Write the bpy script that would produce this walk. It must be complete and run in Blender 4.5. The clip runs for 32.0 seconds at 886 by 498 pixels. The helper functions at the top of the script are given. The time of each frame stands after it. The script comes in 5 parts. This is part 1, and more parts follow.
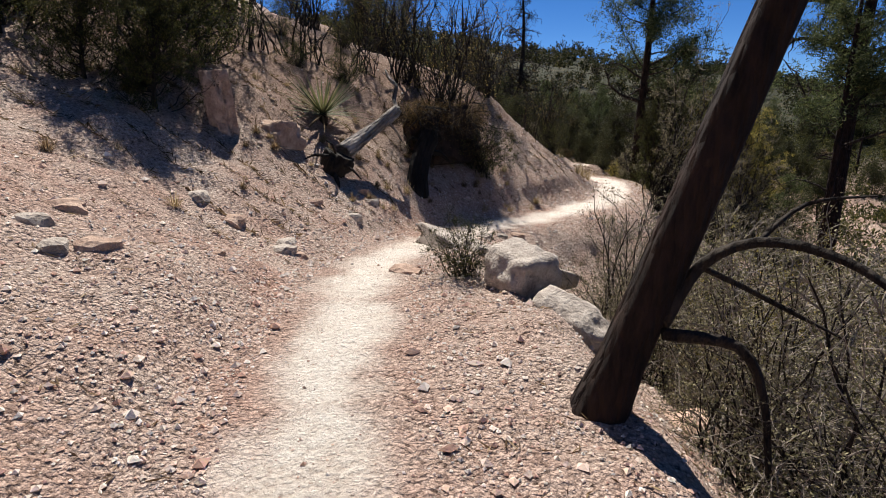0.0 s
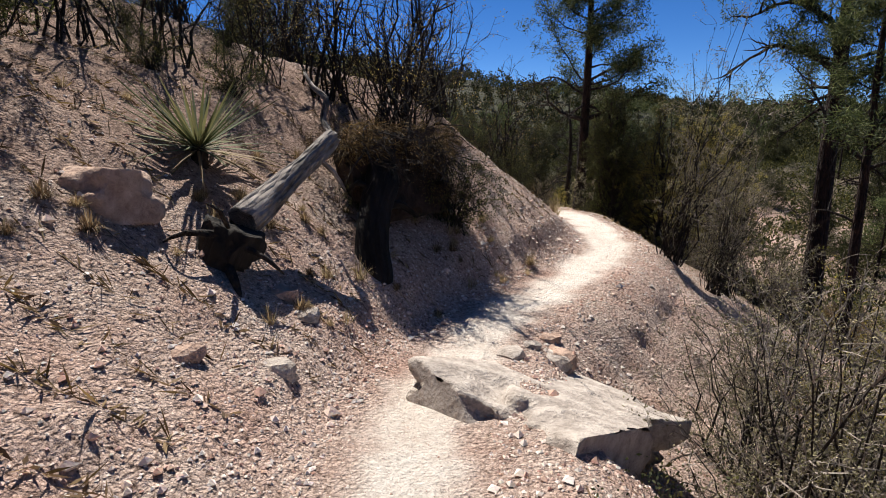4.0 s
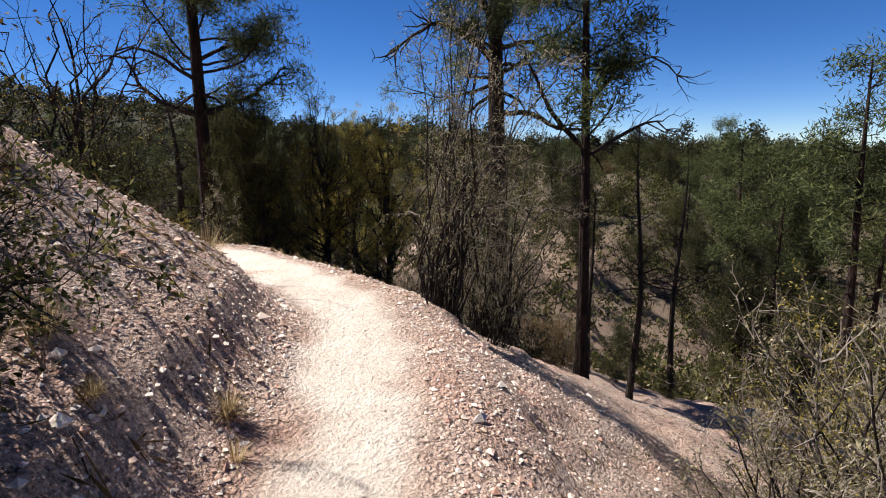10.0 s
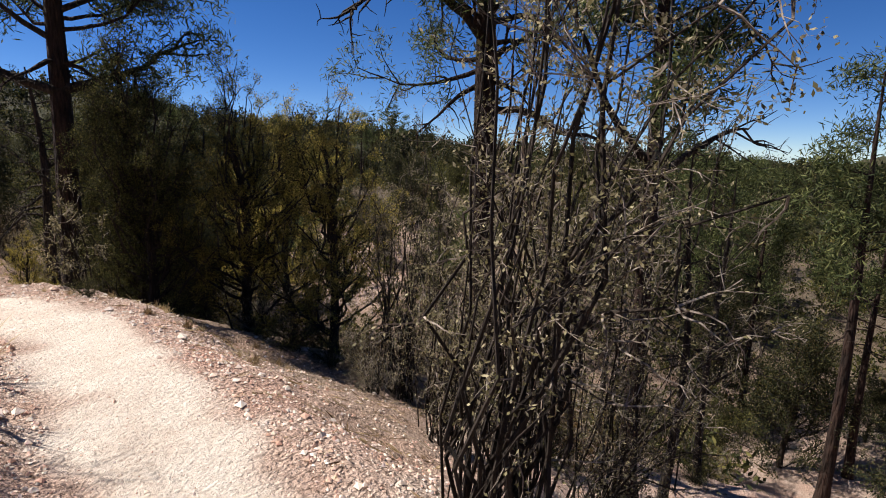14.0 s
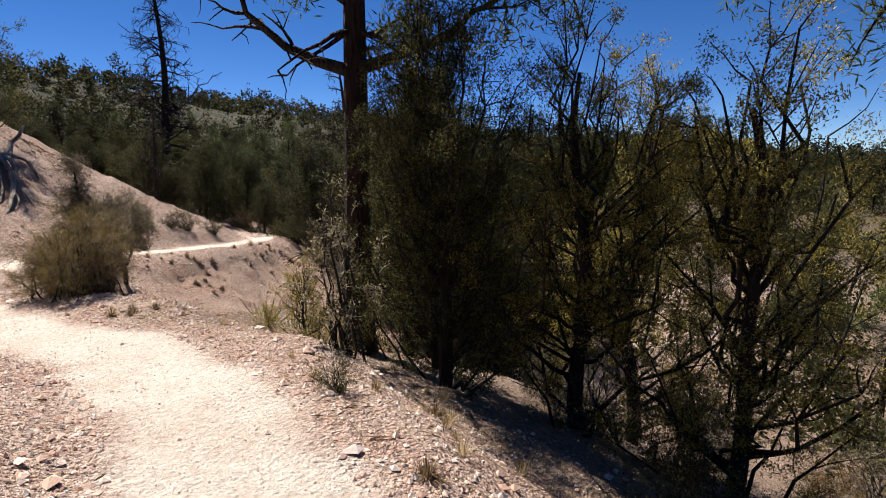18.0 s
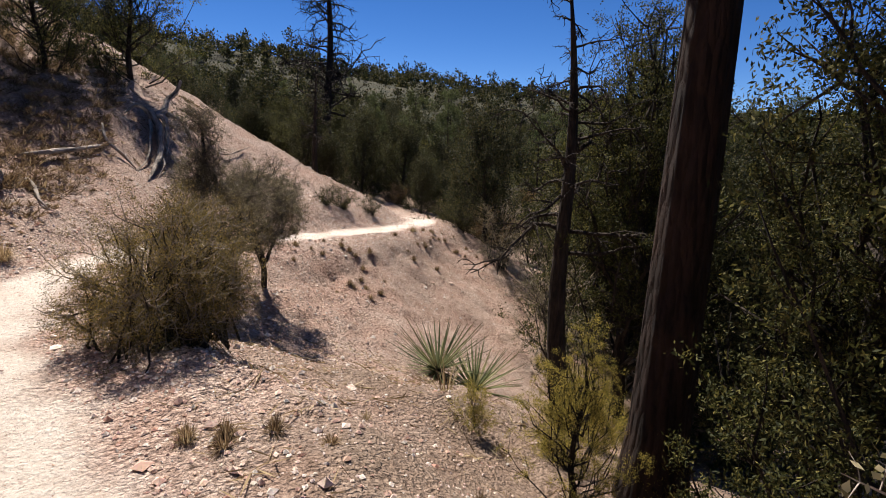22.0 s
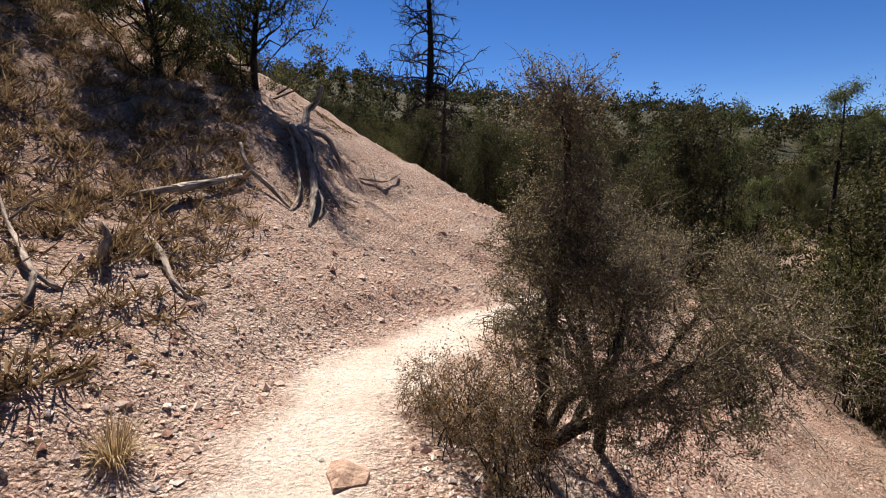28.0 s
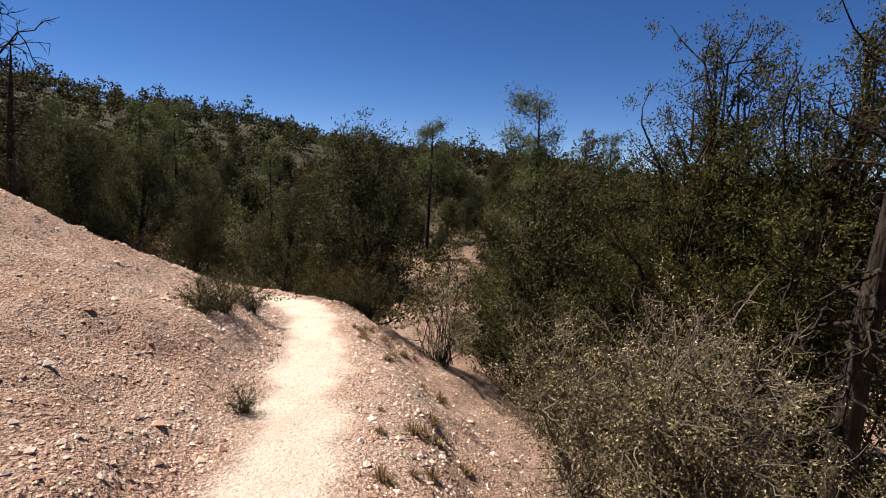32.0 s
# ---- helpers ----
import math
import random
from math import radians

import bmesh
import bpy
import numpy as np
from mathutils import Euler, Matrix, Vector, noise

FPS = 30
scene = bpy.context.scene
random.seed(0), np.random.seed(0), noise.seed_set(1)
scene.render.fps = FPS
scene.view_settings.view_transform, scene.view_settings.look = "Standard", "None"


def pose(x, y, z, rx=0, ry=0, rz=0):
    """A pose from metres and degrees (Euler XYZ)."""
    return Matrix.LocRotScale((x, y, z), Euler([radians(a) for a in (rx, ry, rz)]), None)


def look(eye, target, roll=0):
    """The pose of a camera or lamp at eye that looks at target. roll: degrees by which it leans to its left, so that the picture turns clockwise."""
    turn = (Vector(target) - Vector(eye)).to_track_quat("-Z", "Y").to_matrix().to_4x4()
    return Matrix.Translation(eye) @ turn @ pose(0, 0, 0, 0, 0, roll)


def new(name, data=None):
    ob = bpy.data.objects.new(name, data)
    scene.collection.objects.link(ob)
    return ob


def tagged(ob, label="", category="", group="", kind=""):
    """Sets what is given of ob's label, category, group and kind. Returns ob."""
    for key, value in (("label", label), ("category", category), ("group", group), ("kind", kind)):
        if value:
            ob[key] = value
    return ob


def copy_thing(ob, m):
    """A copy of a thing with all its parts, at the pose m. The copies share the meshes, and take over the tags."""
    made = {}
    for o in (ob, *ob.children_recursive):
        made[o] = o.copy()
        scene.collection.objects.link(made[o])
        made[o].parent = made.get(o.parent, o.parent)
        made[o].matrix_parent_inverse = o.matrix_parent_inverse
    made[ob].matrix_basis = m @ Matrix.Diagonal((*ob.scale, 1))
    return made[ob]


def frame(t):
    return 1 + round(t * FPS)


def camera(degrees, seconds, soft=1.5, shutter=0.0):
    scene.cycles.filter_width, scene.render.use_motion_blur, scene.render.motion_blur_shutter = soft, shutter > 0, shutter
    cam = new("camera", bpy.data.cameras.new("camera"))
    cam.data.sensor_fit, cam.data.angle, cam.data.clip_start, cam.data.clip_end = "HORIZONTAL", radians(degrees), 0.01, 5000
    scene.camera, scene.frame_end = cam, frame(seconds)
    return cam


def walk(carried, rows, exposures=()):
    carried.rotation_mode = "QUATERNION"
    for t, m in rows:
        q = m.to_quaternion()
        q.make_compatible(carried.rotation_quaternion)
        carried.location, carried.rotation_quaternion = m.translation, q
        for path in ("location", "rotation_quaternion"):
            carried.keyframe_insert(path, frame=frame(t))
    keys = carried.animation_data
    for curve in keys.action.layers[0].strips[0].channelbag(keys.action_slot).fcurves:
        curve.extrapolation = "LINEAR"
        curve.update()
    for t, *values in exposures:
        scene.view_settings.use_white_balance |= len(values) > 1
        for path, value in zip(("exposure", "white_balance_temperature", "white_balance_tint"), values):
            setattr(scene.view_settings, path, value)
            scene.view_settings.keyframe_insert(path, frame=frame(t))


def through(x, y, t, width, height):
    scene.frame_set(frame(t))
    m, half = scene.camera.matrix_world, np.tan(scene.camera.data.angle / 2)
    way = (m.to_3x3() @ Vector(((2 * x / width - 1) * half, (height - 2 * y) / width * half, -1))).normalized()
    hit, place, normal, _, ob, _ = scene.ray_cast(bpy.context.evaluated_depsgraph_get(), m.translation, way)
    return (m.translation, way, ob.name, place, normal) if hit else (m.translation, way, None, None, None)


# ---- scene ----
cam = camera(79.0, 32.0, soft=1.0)
# seconds, x, y, z, yaw, pitch, roll
ROWS = [
    (0, -0.063, 0.120, 1.001, -0.53, -14.64, 0.75),
    (0.5, -0.189, 0.646, 1.031, -1.03, -14.41, 0.79),
    (1, -0.364, 1.129, 1.089, -1.46, -14.18, 0.65),
    (1.5, -0.479, 1.608, 1.139, -2.58, -13.54, 0.84),
    (2, -0.591, 2.043, 1.165, -3.56, -13.42, 0.24),
    (2.5, -0.659, 2.478, 1.197, -5.54, -13.03, 0.15),
    (4.5, -0.824, 4.385, 0.955, -14.97, -12.12, -0.09),
    (5, -0.823, 4.853, 0.901, -19.62, -11.90, 0.51),
    (5.5, -0.863, 5.347, 0.879, -24.53, -11.87, 0.62),
    (6, -0.822, 5.807, 0.878, -27.74, -11.83, 0.82),
    (6.5, -0.810, 6.170, 0.905, -31.25, -12.26, 0.09),
    (7, -0.700, 6.545, 0.843, -34.96, -12.10, -0.01),
    (7.5, -0.569, 6.890, 0.762, -38.30, -11.79, -0.40),
    (8, -0.351, 7.222, 0.694, -40.38, -11.29, -1.02),
    (8.5, -0.112, 7.533, 0.608, -42.90, -11.07, -1.55),
    (9, 0.105, 7.874, 0.535, -46.58, -10.95, -1.52),
    (9.5, 0.312, 8.235, 0.490, -50.59, -10.81, -1.51),
    (10, 0.564, 8.577, 0.471, -52.87, -10.56, -1.25),
    (10.5, 0.862, 8.851, 0.477, -54.94, -10.20, -1.03),
    (11, 1.169, 9.148, 0.517, -57.14, -10.30, -0.15),
    (11.5, 1.471, 9.426, 0.519, -58.25, -10.64, -0.06),
    (12, 1.724, 9.745, 0.563, -59.41, -10.84, -0.01),
    (12.5, 1.991, 9.985, 0.627, -60.57, -11.04, 0.67),
    (13, 2.204, 10.313, 0.649, -61.54, -10.96, 1.00),
    (13.5, 2.459, 10.648, 0.619, -61.50, -10.78, 1.23),
    (15.5, 3.998, 11.839, 0.301, -47.43, -9.97, -2.04),
    (16, 4.309, 12.275, 0.268, -42.15, -10.12, -2.76),
    (16.5, 4.499, 12.696, 0.271, -37.05, -9.73, -3.11),
    (17, 4.595, 13.220, 0.276, -34.02, -8.58, -2.55),
    (17.5, 4.740, 13.705, 0.277, -31.46, -8.41, -1.52),
    (18, 4.816, 14.211, 0.215, -30.54, -8.92, -0.77),
    (18.5, 4.883, 14.676, 0.189, -29.55, -8.86, 0.22),
    (19, 4.978, 15.098, 0.195, -28.50, -9.29, 0.99),
    (19.5, 5.062, 15.580, 0.182, -26.78, -9.46, 1.42),
    (20, 5.110, 16.071, 0.188, -24.80, -9.94, 1.71),
    (20.5, 5.102, 16.581, 0.202, -22.84, -10.46, 1.69),
    (21, 5.126, 17.067, 0.182, -20.96, -10.92, 1.95),
    (21.5, 5.124, 17.514, 0.137, -18.76, -11.27, 1.30),
    (22, 5.113, 18.001, 0.114, -15.81, -11.39, 1.09),
    (22.5, 5.039, 18.552, 0.087, -12.16, -11.53, 0.38),
    (23, 4.933, 19.128, 0.075, -7.32, -11.13, 0.02),
    (23.5, 4.829, 19.641, 0.059, -1.44, -10.66, 0.23),
    (24, 4.662, 20.041, 0.059, 2.71, -10.42, 0.10),
    (24.5, 4.505, 20.387, 0.041, 5.44, -9.97, -0.07),
    (25, 4.332, 20.651, 0.031, 7.86, -8.84, -0.95),
    (25.5, 4.130, 20.870, 0.065, 9.56, -8.20, -2.49),
    (27.5, 3.396, 21.916, 0.091, -2.98, -9.07, -1.20),
    (28, 3.219, 22.256, 0.048, -9.03, -9.35, -1.02),
    (28.5, 3.044, 22.601, 0.045, -15.31, -9.66, -1.32),
    (29, 2.936, 23.035, 0.006, -19.29, -9.34, -1.06),
    (29.5, 2.884, 23.521, 0.027, -22.98, -8.81, -0.63),
    (30, 2.880, 23.921, 0.102, -27.10, -8.24, 0.54),
    (30.5, 2.898, 24.205, 0.174, -32.78, -8.17, 1.26),
    (31, 2.876, 24.478, 0.208, -38.35, -7.73, 1.35),
    (31.5, 2.888, 24.742, 0.239, -44.17, -7.48, 2.22),
    (32, 2.882, 25.001, 0.244, -50.98, -7.64, 2.33),
]
# seconds, stops, kelvin, tint: the camera adapts its picture on the way
LIGHT = [(0, 0.86, 6350, 8), (5, 1.0, 6300, 9), (9, 1.16, 6400, 10), (12, 0.97, 6400, 11), (16, 1.02, 6750, 13), (20, 1.1, 6450, 10), (22, 1.05, 6650, 12), (25, 0.98, 6800, 13), (29, 1.16, 7000, 14), (32, 1.05, 7300, 15)]
walk(cam, [(t, pose(x, y, z, 90 + pitch, 0, yaw) @ pose(0, 0, 0, 0, 0, roll)) for t, x, y, z, yaw, pitch, roll in ROWS], LIGHT)

# ---- world, sun ----
SUN_YAW, SUN_UP = 13.0, 57.0
world = bpy.data.worlds.new("sky")
scene.world = world
world.use_nodes = True
wn = world.node_tree.nodes
sky = wn.new("ShaderNodeTexSky")
sky.sky_type, sky.sun_disc = 'NISHITA', False
sky.sun_elevation, sky.sun_rotation = radians(SUN_UP), radians(-SUN_YAW)
sky.altitude, sky.air_density, sky.dust_density, sky.ozone_density = 2600, 0.72, 0.0, 4.0
deep = wn.new("ShaderNodeHueSaturation")
deep.inputs["Saturation"].default_value = 1.25
deep.inputs["Hue"].default_value = 0.508
world.node_tree.links.new(sky.outputs[0], deep.inputs["Color"])
world.node_tree.links.new(deep.outputs[0], wn["Background"].inputs[0])
wn["Background"].inputs[1].default_value = 0.058
sun = new("sun", bpy.data.lights.new("sun", 'SUN'))
sun.data.energy, sun.data.angle, sun.data.color = 5.0, radians(0.53), (1.0, 0.945, 0.87)
sun_way = Vector((-math.sin(radians(SUN_YAW)) * math.cos(radians(SUN_UP)), math.cos(radians(SUN_YAW)) * math.cos(radians(SUN_UP)), math.sin(radians(SUN_UP))))
sun.matrix_world = look(sun_way * 60, (0, 0, 0))

# ---- materials ----


def nodes_of(name, rough=0.9):
    m = bpy.data.materials.new(name)
    m.use_nodes = True
    n, l = m.node_tree.nodes, m.node_tree.links
    b = n["Principled BSDF"]
    b.inputs["Roughness"].default_value = rough
    b.inputs["Specular IOR Level"].default_value = 0.2
    return m, n, l, b


def ramp(n, l, src, stops):
    r = n.new("ShaderNodeValToRGB")
    while len(r.color_ramp.elements) < len(stops):
        r.color_ramp.elements.new(0.5)
    for e, (p, c) in zip(r.color_ramp.elements, stops):
        e.position, e.color = p, (*c, 1)
    l.new(src, r.inputs[0])
    return r.outputs[0]


def tex(n, l, coord, scale, detail=6.0, rough=0.6, kind="ShaderNodeTexNoise"):
    t = n.new(kind)
    t.inputs["Scale"].default_value = scale
    if kind == "ShaderNodeTexNoise":
        t.inputs["Detail"].default_value, t.inputs["Roughness"].default_value = detail, rough
    l.new(coord, t.inputs["Vector"])
    return t


def mix(n, l, fac, a, b, mode='MIX'):
    x = n.new("ShaderNodeMix")
    x.data_type, x.blend_type = 'RGBA', mode
    for sock, v in ((x.inputs["Factor"], fac), (x.inputs["A"], a), (x.inputs["B"], b)):
        if isinstance(v, (int, float)):
            sock.default_value = v
        elif isinstance(v, tuple):
            sock.default_value = (*v, 1)
        else:
            l.new(v, sock)
    return x.outputs["Result"]


def bump(n, l, b, height, strength, distance):
    u = n.new("ShaderNodeBump")
    u.inputs["Strength"].default_value, u.inputs["Distance"].default_value = strength, distance
    l.new(height, u.inputs["Height"])
    l.new(u.outputs[0], b.inputs["Normal"])


def ground_material():
    m, n, l, b = nodes_of("ground_soil", 0.95)
    co = n.new("ShaderNodeNewGeometry").outputs["Position"]
    big = tex(n, l, co, 0.35, 4).outputs[0]
    mid = tex(n, l, co, 2.2, 6).outputs[0]
    fine = tex(n, l, co, 26, 6, 0.7).outputs[0]
    warp = n.new("ShaderNodeVectorMath")
    warp.operation = 'MULTIPLY_ADD'
    l.new(tex(n, l, co, 14, 4).outputs[1], warp.inputs[0])
    warp.inputs[1].default_value = (0.09, 0.09, 0.09)
    l.new(co, warp.inputs[2])
    cell = tex(n, l, warp.outputs[0], 37, kind="ShaderNodeTexVoronoi")
    soil = ramp(n, l, big, [(0.3, (0.70, 0.475, 0.385)), (0.5, (0.75, 0.60, 0.505)), (0.7, (0.74, 0.65, 0.565))])
    red = ramp(n, l, mid, [(0.35, (0.56, 0.335, 0.255)), (0.65, (0.80, 0.68, 0.59))])
    soil = mix(n, l, 0.45, soil, red)
    grit = ramp(n, l, fine, [(0.35, (0.22, 0.18, 0.16)), (0.45, (0.92, 0.89, 0.86)), (0.62, (1.2, 1.2, 1.2))])
    soil = mix(n, l, 1.0, soil, grit, 'MULTIPLY')
    # gaps between clods, and chips below, darkened in the colour like small shadows
    clod = ramp(n, l, cell.outputs["Distance"], [(0.0, (1.0, 1.0, 1.0)), (0.45, (0.93, 0.91, 0.89)), (0.72, (0.30, 0.25, 0.22))])
    soil = mix(n, l, 0.42, soil, clod, 'MULTIPLY')
    chip = tex(n, l, warp.outputs[0], 85, kind="ShaderNodeTexVoronoi")
    soil = mix(n, l, 0.8, soil, ramp(n, l, chip.outputs["Distance"], [(0.0, (1.1, 1.08, 1.06)), (0.7, (0.5, 0.46, 0.44))]), 'MULTIPLY')
    earth = n.new("ShaderNodeAttribute")
    earth.attribute_name = "earth"
    dirt = ramp(n, l, fine, [(0.3, (0.09, 0.05, 0.034)), (0.52, (0.27, 0.165, 0.115)), (0.75, (0.46, 0.33, 0.245))])
    soil = mix(n, l, earth.outputs["Fac"], soil, dirt)
    far = n.new("ShaderNodeAttribute")
    far.attribute_name = "cover"
    sep = n.new("ShaderNodeSeparateColor")
    l.new(far.outputs["Color"], sep.inputs[0])
    dust = ramp(n, l, fine, [(0.34, (0.46, 0.375, 0.31)), (0.46, (0.61, 0.535, 0.46)), (0.64, (0.71, 0.65, 0.575))])
    dust = mix(n, l, 0.35, dust, ramp(n, l, mid, [(0.4, (0.54, 0.43, 0.35)), (0.6, (0.70, 0.63, 0.56))]))
    speck = ramp(n, l, chip.outputs["Color"], [(0.0, (0.45, 0.40, 0.36)), (0.3, (0.95, 0.93, 0.9)), (1.0, (1.1, 1.1, 1.1))])
    dust = mix(n, l, 0.6, dust, speck, 'MULTIPLY')
    col = mix(n, l, sep.outputs[0], soil, dust)
    litter = ramp(n, l, fine, [(0.3, (0.10, 0.065, 0.045)), (0.7, (0.34, 0.25, 0.175))])
    col = mix(n, l, sep.outputs[1], col, litter)
    brush = ramp(n, l, tex(n, l, co, 0.5, 8, 0.7).outputs[0], [(0.40, (0.022, 0.026, 0.011)), (0.58, (0.045, 0.04, 0.02)), (0.80, (0.12, 0.085, 0.055))])
    col = mix(n, l, sep.outputs[2], col, brush)
    l.new(col, b.inputs["Base Color"])
    h = n.new("ShaderNodeMath")
    h.operation = 'ADD'
    l.new(fine, h.inputs[0])
    flat = n.new("ShaderNodeMath")
    flat.operation = 'MULTIPLY_ADD'
    l.new(sep.outputs[0], flat.inputs[0])
    flat.inputs[1].default_value, flat.inputs[2].default_value = -0.7, 0.85
    part_rough = n.new("ShaderNodeMath")
    part_rough.operation = 'MULTIPLY'
    l.new(cell.outputs["Distance"], part_rough.inputs[0])
    l.new(flat.outputs[0], part_rough.inputs[1])
    l.new(part_rough.outputs[0], h.inputs[1])
    bump(n, l, b, h.outputs[0], 1.0, 0.05)
    return m


def bark_material(name, dark, light, scale=9.0, depth=0.02, grain=False):
    """Bark or bare wood; with grain, its streaks follow the piece's own length."""
    m, n, l, b = nodes_of(name, 0.95)
    if grain:
        at = n.new("ShaderNodeAttribute")
        at.attribute_name = "grain"
        co = at.outputs["Vector"]
    else:
        co = n.new("ShaderNodeTexCoord").outputs["Object"]
    mp = n.new("ShaderNodeMapping")
    mp.inputs["Scale"].default_value = (1, 1, 0.22)
    l.new(co, mp.inputs[0])
    a = tex(n, l, mp.outputs[0], scale, 8, 0.65)
    c = tex(n, l, co, 2.0, 3)
    col = ramp(n, l, a.outputs[0], [(0.35, dark), (0.65, light)])
    col = mix(n, l, 0.3, col, ramp(n, l, c.outputs[0], [(0.4, dark), (0.6, light)]))
    l.new(col, b.inputs["Base Color"])
    v = tex(n, l, mp.outputs[0], scale * 1.6, kind="ShaderNodeTexVoronoi")
    hh = n.new("ShaderNodeMath")
    hh.operation = 'SUBTRACT'
    l.new(a.outputs[0], hh.inputs[0])
    l.new(v.outputs["Distance"], hh.inputs[1])
    bump(n, l, b, hh.outputs[0], 1.0, depth * 1.5)
    return m


def leaf_material(name, a, c, e, through=0.35):
    m, n, l, b = nodes_of(name, 0.7)
    b.inputs["Specular IOR Level"].default_value = 0.15
    g = n.new("ShaderNodeNewGeometry")
    o = n.new("ShaderNodeObjectInfo")
    col = ramp(n, l, g.outputs["Random Per Island"], [(0.0, a), (0.55, c), (1.0, e)])
    hue = n.new("ShaderNodeHueSaturation")
    mr = n.new("ShaderNodeMapRange")
    mr.inputs[3].default_value, mr.inputs[4].default_value = 0.8, 1.2
    l.new(o.outputs["Random"], mr.inputs[0])
    l.new(mr.outputs[0], hue.inputs["Value"])
    l.new(col, hue.inputs["Color"])
    l.new(hue.outputs[0], b.inputs["Base Color"])
    tr = n.new("ShaderNodeBsdfTranslucent")
    l.new(hue.outputs[0], tr.inputs[0])
    mx = n.new("ShaderNodeMixShader")
    mx.inputs[0].default_value = through
    l.new(b.outputs[0], mx.inputs[1])
    l.new(tr.outputs[0], mx.inputs[2])
    l.new(mx.outputs[0], n["Material Output"].inputs[0])
    return m


def stone_material(name, dark, light, scale=7.0):
    m, n, l, b = nodes_of(name, 0.92)
    tc = n.new("ShaderNodeTexCoord").outputs["Object"]
    o = n.new("ShaderNodeObjectInfo")
    a = tex(n, l, tc, scale, 9, 0.7)
    v = tex(n, l, tc, scale * 5, kind="ShaderNodeTexVoronoi")
    col = ramp(n, l, a.outputs[0], [(0.3, dark), (0.62, light)])
    col = mix(n, l, 0.12, col, ramp(n, l, v.outputs["Distance"], [(0.0, dark), (0.5, light)]))
    l.new(col, b.inputs["Base Color"])
    h = n.new("ShaderNodeMath")
    h.operation = 'MULTIPLY_ADD'
    l.new(v.outputs["Distance"], h.inputs[0])
    h.inputs[1].default_value = 0.18
    l.new(a.outputs[0], h.inputs[2])
    bump(n, l, b, h.outputs[0], 1.0, 0.05)
    return m


def gravel_material():
    m, n, l, b = nodes_of("gravel", 0.95)
    g = n.new("ShaderNodeNewGeometry")
    col = ramp(n, l, g.outputs["Random Per Island"], [(0.0, (0.36, 0.21, 0.155)), (0.3, (0.58, 0.41, 0.325)), (0.6, (0.64, 0.525, 0.44)), (0.85, (0.72, 0.63, 0.55)), (1.0, (0.42, 0.37, 0.33))])
    t = tex(n, l, g.outputs["Position"], 60, 4)
    col = mix(n, l, 0.25, col, t.outputs[1], 'OVERLAY')
    l.new(col, b.inputs["Base Color"])
    bump(n, l, b, t.outputs[0], 0.5, 0.01)
    return m


M_GROUND = ground_material()
M_GRAVEL = gravel_material()
# brown bark taken down to near black: backlit shade put into both colours
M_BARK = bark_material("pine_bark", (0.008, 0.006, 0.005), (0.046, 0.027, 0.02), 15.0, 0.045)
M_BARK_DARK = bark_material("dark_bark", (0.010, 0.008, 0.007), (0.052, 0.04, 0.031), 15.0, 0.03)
M_GREY = bark_material("weathered_wood", (0.13, 0.105, 0.085), (0.44, 0.385, 0.33), 14, 0.012)
M_TWIG = bark_material("twig_bark", (0.09, 0.07, 0.055), (0.33, 0.28, 0.235), 20, 0.004)
M_PINE = leaf_material("pine_needles", (0.025, 0.037, 0.014), (0.07, 0.088, 0.03), (0.18, 0.19, 0.07))
M_JUNI = leaf_material("juniper_scales", (0.018, 0.022, 0.008), (0.052, 0.056, 0.017), (0.16, 0.14, 0.042))
M_FAR = leaf_material("far_foliage", (0.012, 0.016, 0.007), (0.036, 0.040, 0.015), (0.105, 0.09, 0.035))
M_RUST = leaf_material("rusty_scrub", (0.045, 0.028, 0.012), (0.12, 0.078, 0.03), (0.26, 0.17, 0.07))
M_GOLD = leaf_material("golden_juniper", (0.06, 0.058, 0.016), (0.21, 0.175, 0.04), (0.48, 0.37, 0.095), 0.62)
M_OAK = leaf_material("scrub_leaves", (0.055, 0.045, 0.015), (0.18, 0.14, 0.04), (0.42, 0.30, 0.10))
M_DRYLEAF = leaf_material("sparse_leaves", (0.06, 0.055, 0.026), (0.16, 0.14, 0.068), (0.40, 0.35, 0.22))
M_GRASS = leaf_material("dry_grass", (0.15, 0.10, 0.05), (0.30, 0.215, 0.115), (0.50, 0.40, 0.23))
M_BROWN = leaf_material("brown_grass", (0.07, 0.042, 0.024), (0.17, 0.11, 0.06), (0.34, 0.25, 0.14))
M_YUCCA = leaf_material("yucca_leaves", (0.06, 0.075, 0.03), (0.13, 0.14, 0.06), (0.30, 0.27, 0.13), 0.15)
M_GREYLEAF = leaf_material("grey_bush_leaves", (0.045, 0.04, 0.018), (0.135, 0.115, 0.055), (0.42, 0.36, 0.24))
M_TWIG_DARK = bark_material("weathered_twigs", (0.035, 0.028, 0.022), (0.19, 0.155, 0.125), 20, 0.004)
M_LOG = bark_material("bleached_log", (0.03, 0.024, 0.02), (0.38, 0.33, 0.29), 17, 0.05, True)
# stump wood in near black: its full shade is put into the colour
M_STUMP_SHADE = bark_material("shaded_trunk", (0.004, 0.0035, 0.003), (0.022, 0.018, 0.015), 10, 0.04, True)
M_ROOT = bark_material("old_root", (0.045, 0.034, 0.026), (0.46, 0.385, 0.32), 16, 0.02, True)
# root plate colour, blackened to stand for the shadow it lies in
M_BLACK = bark_material("shadow_black_bark", (0.008, 0.007, 0.006), (0.035, 0.028, 0.022))
# near-black soil: the deep shade under the overhang is put into its colour
M_EARTH = stone_material("shaded_earth", (0.006, 0.0045, 0.0035), (0.045, 0.028, 0.02), 5.0)
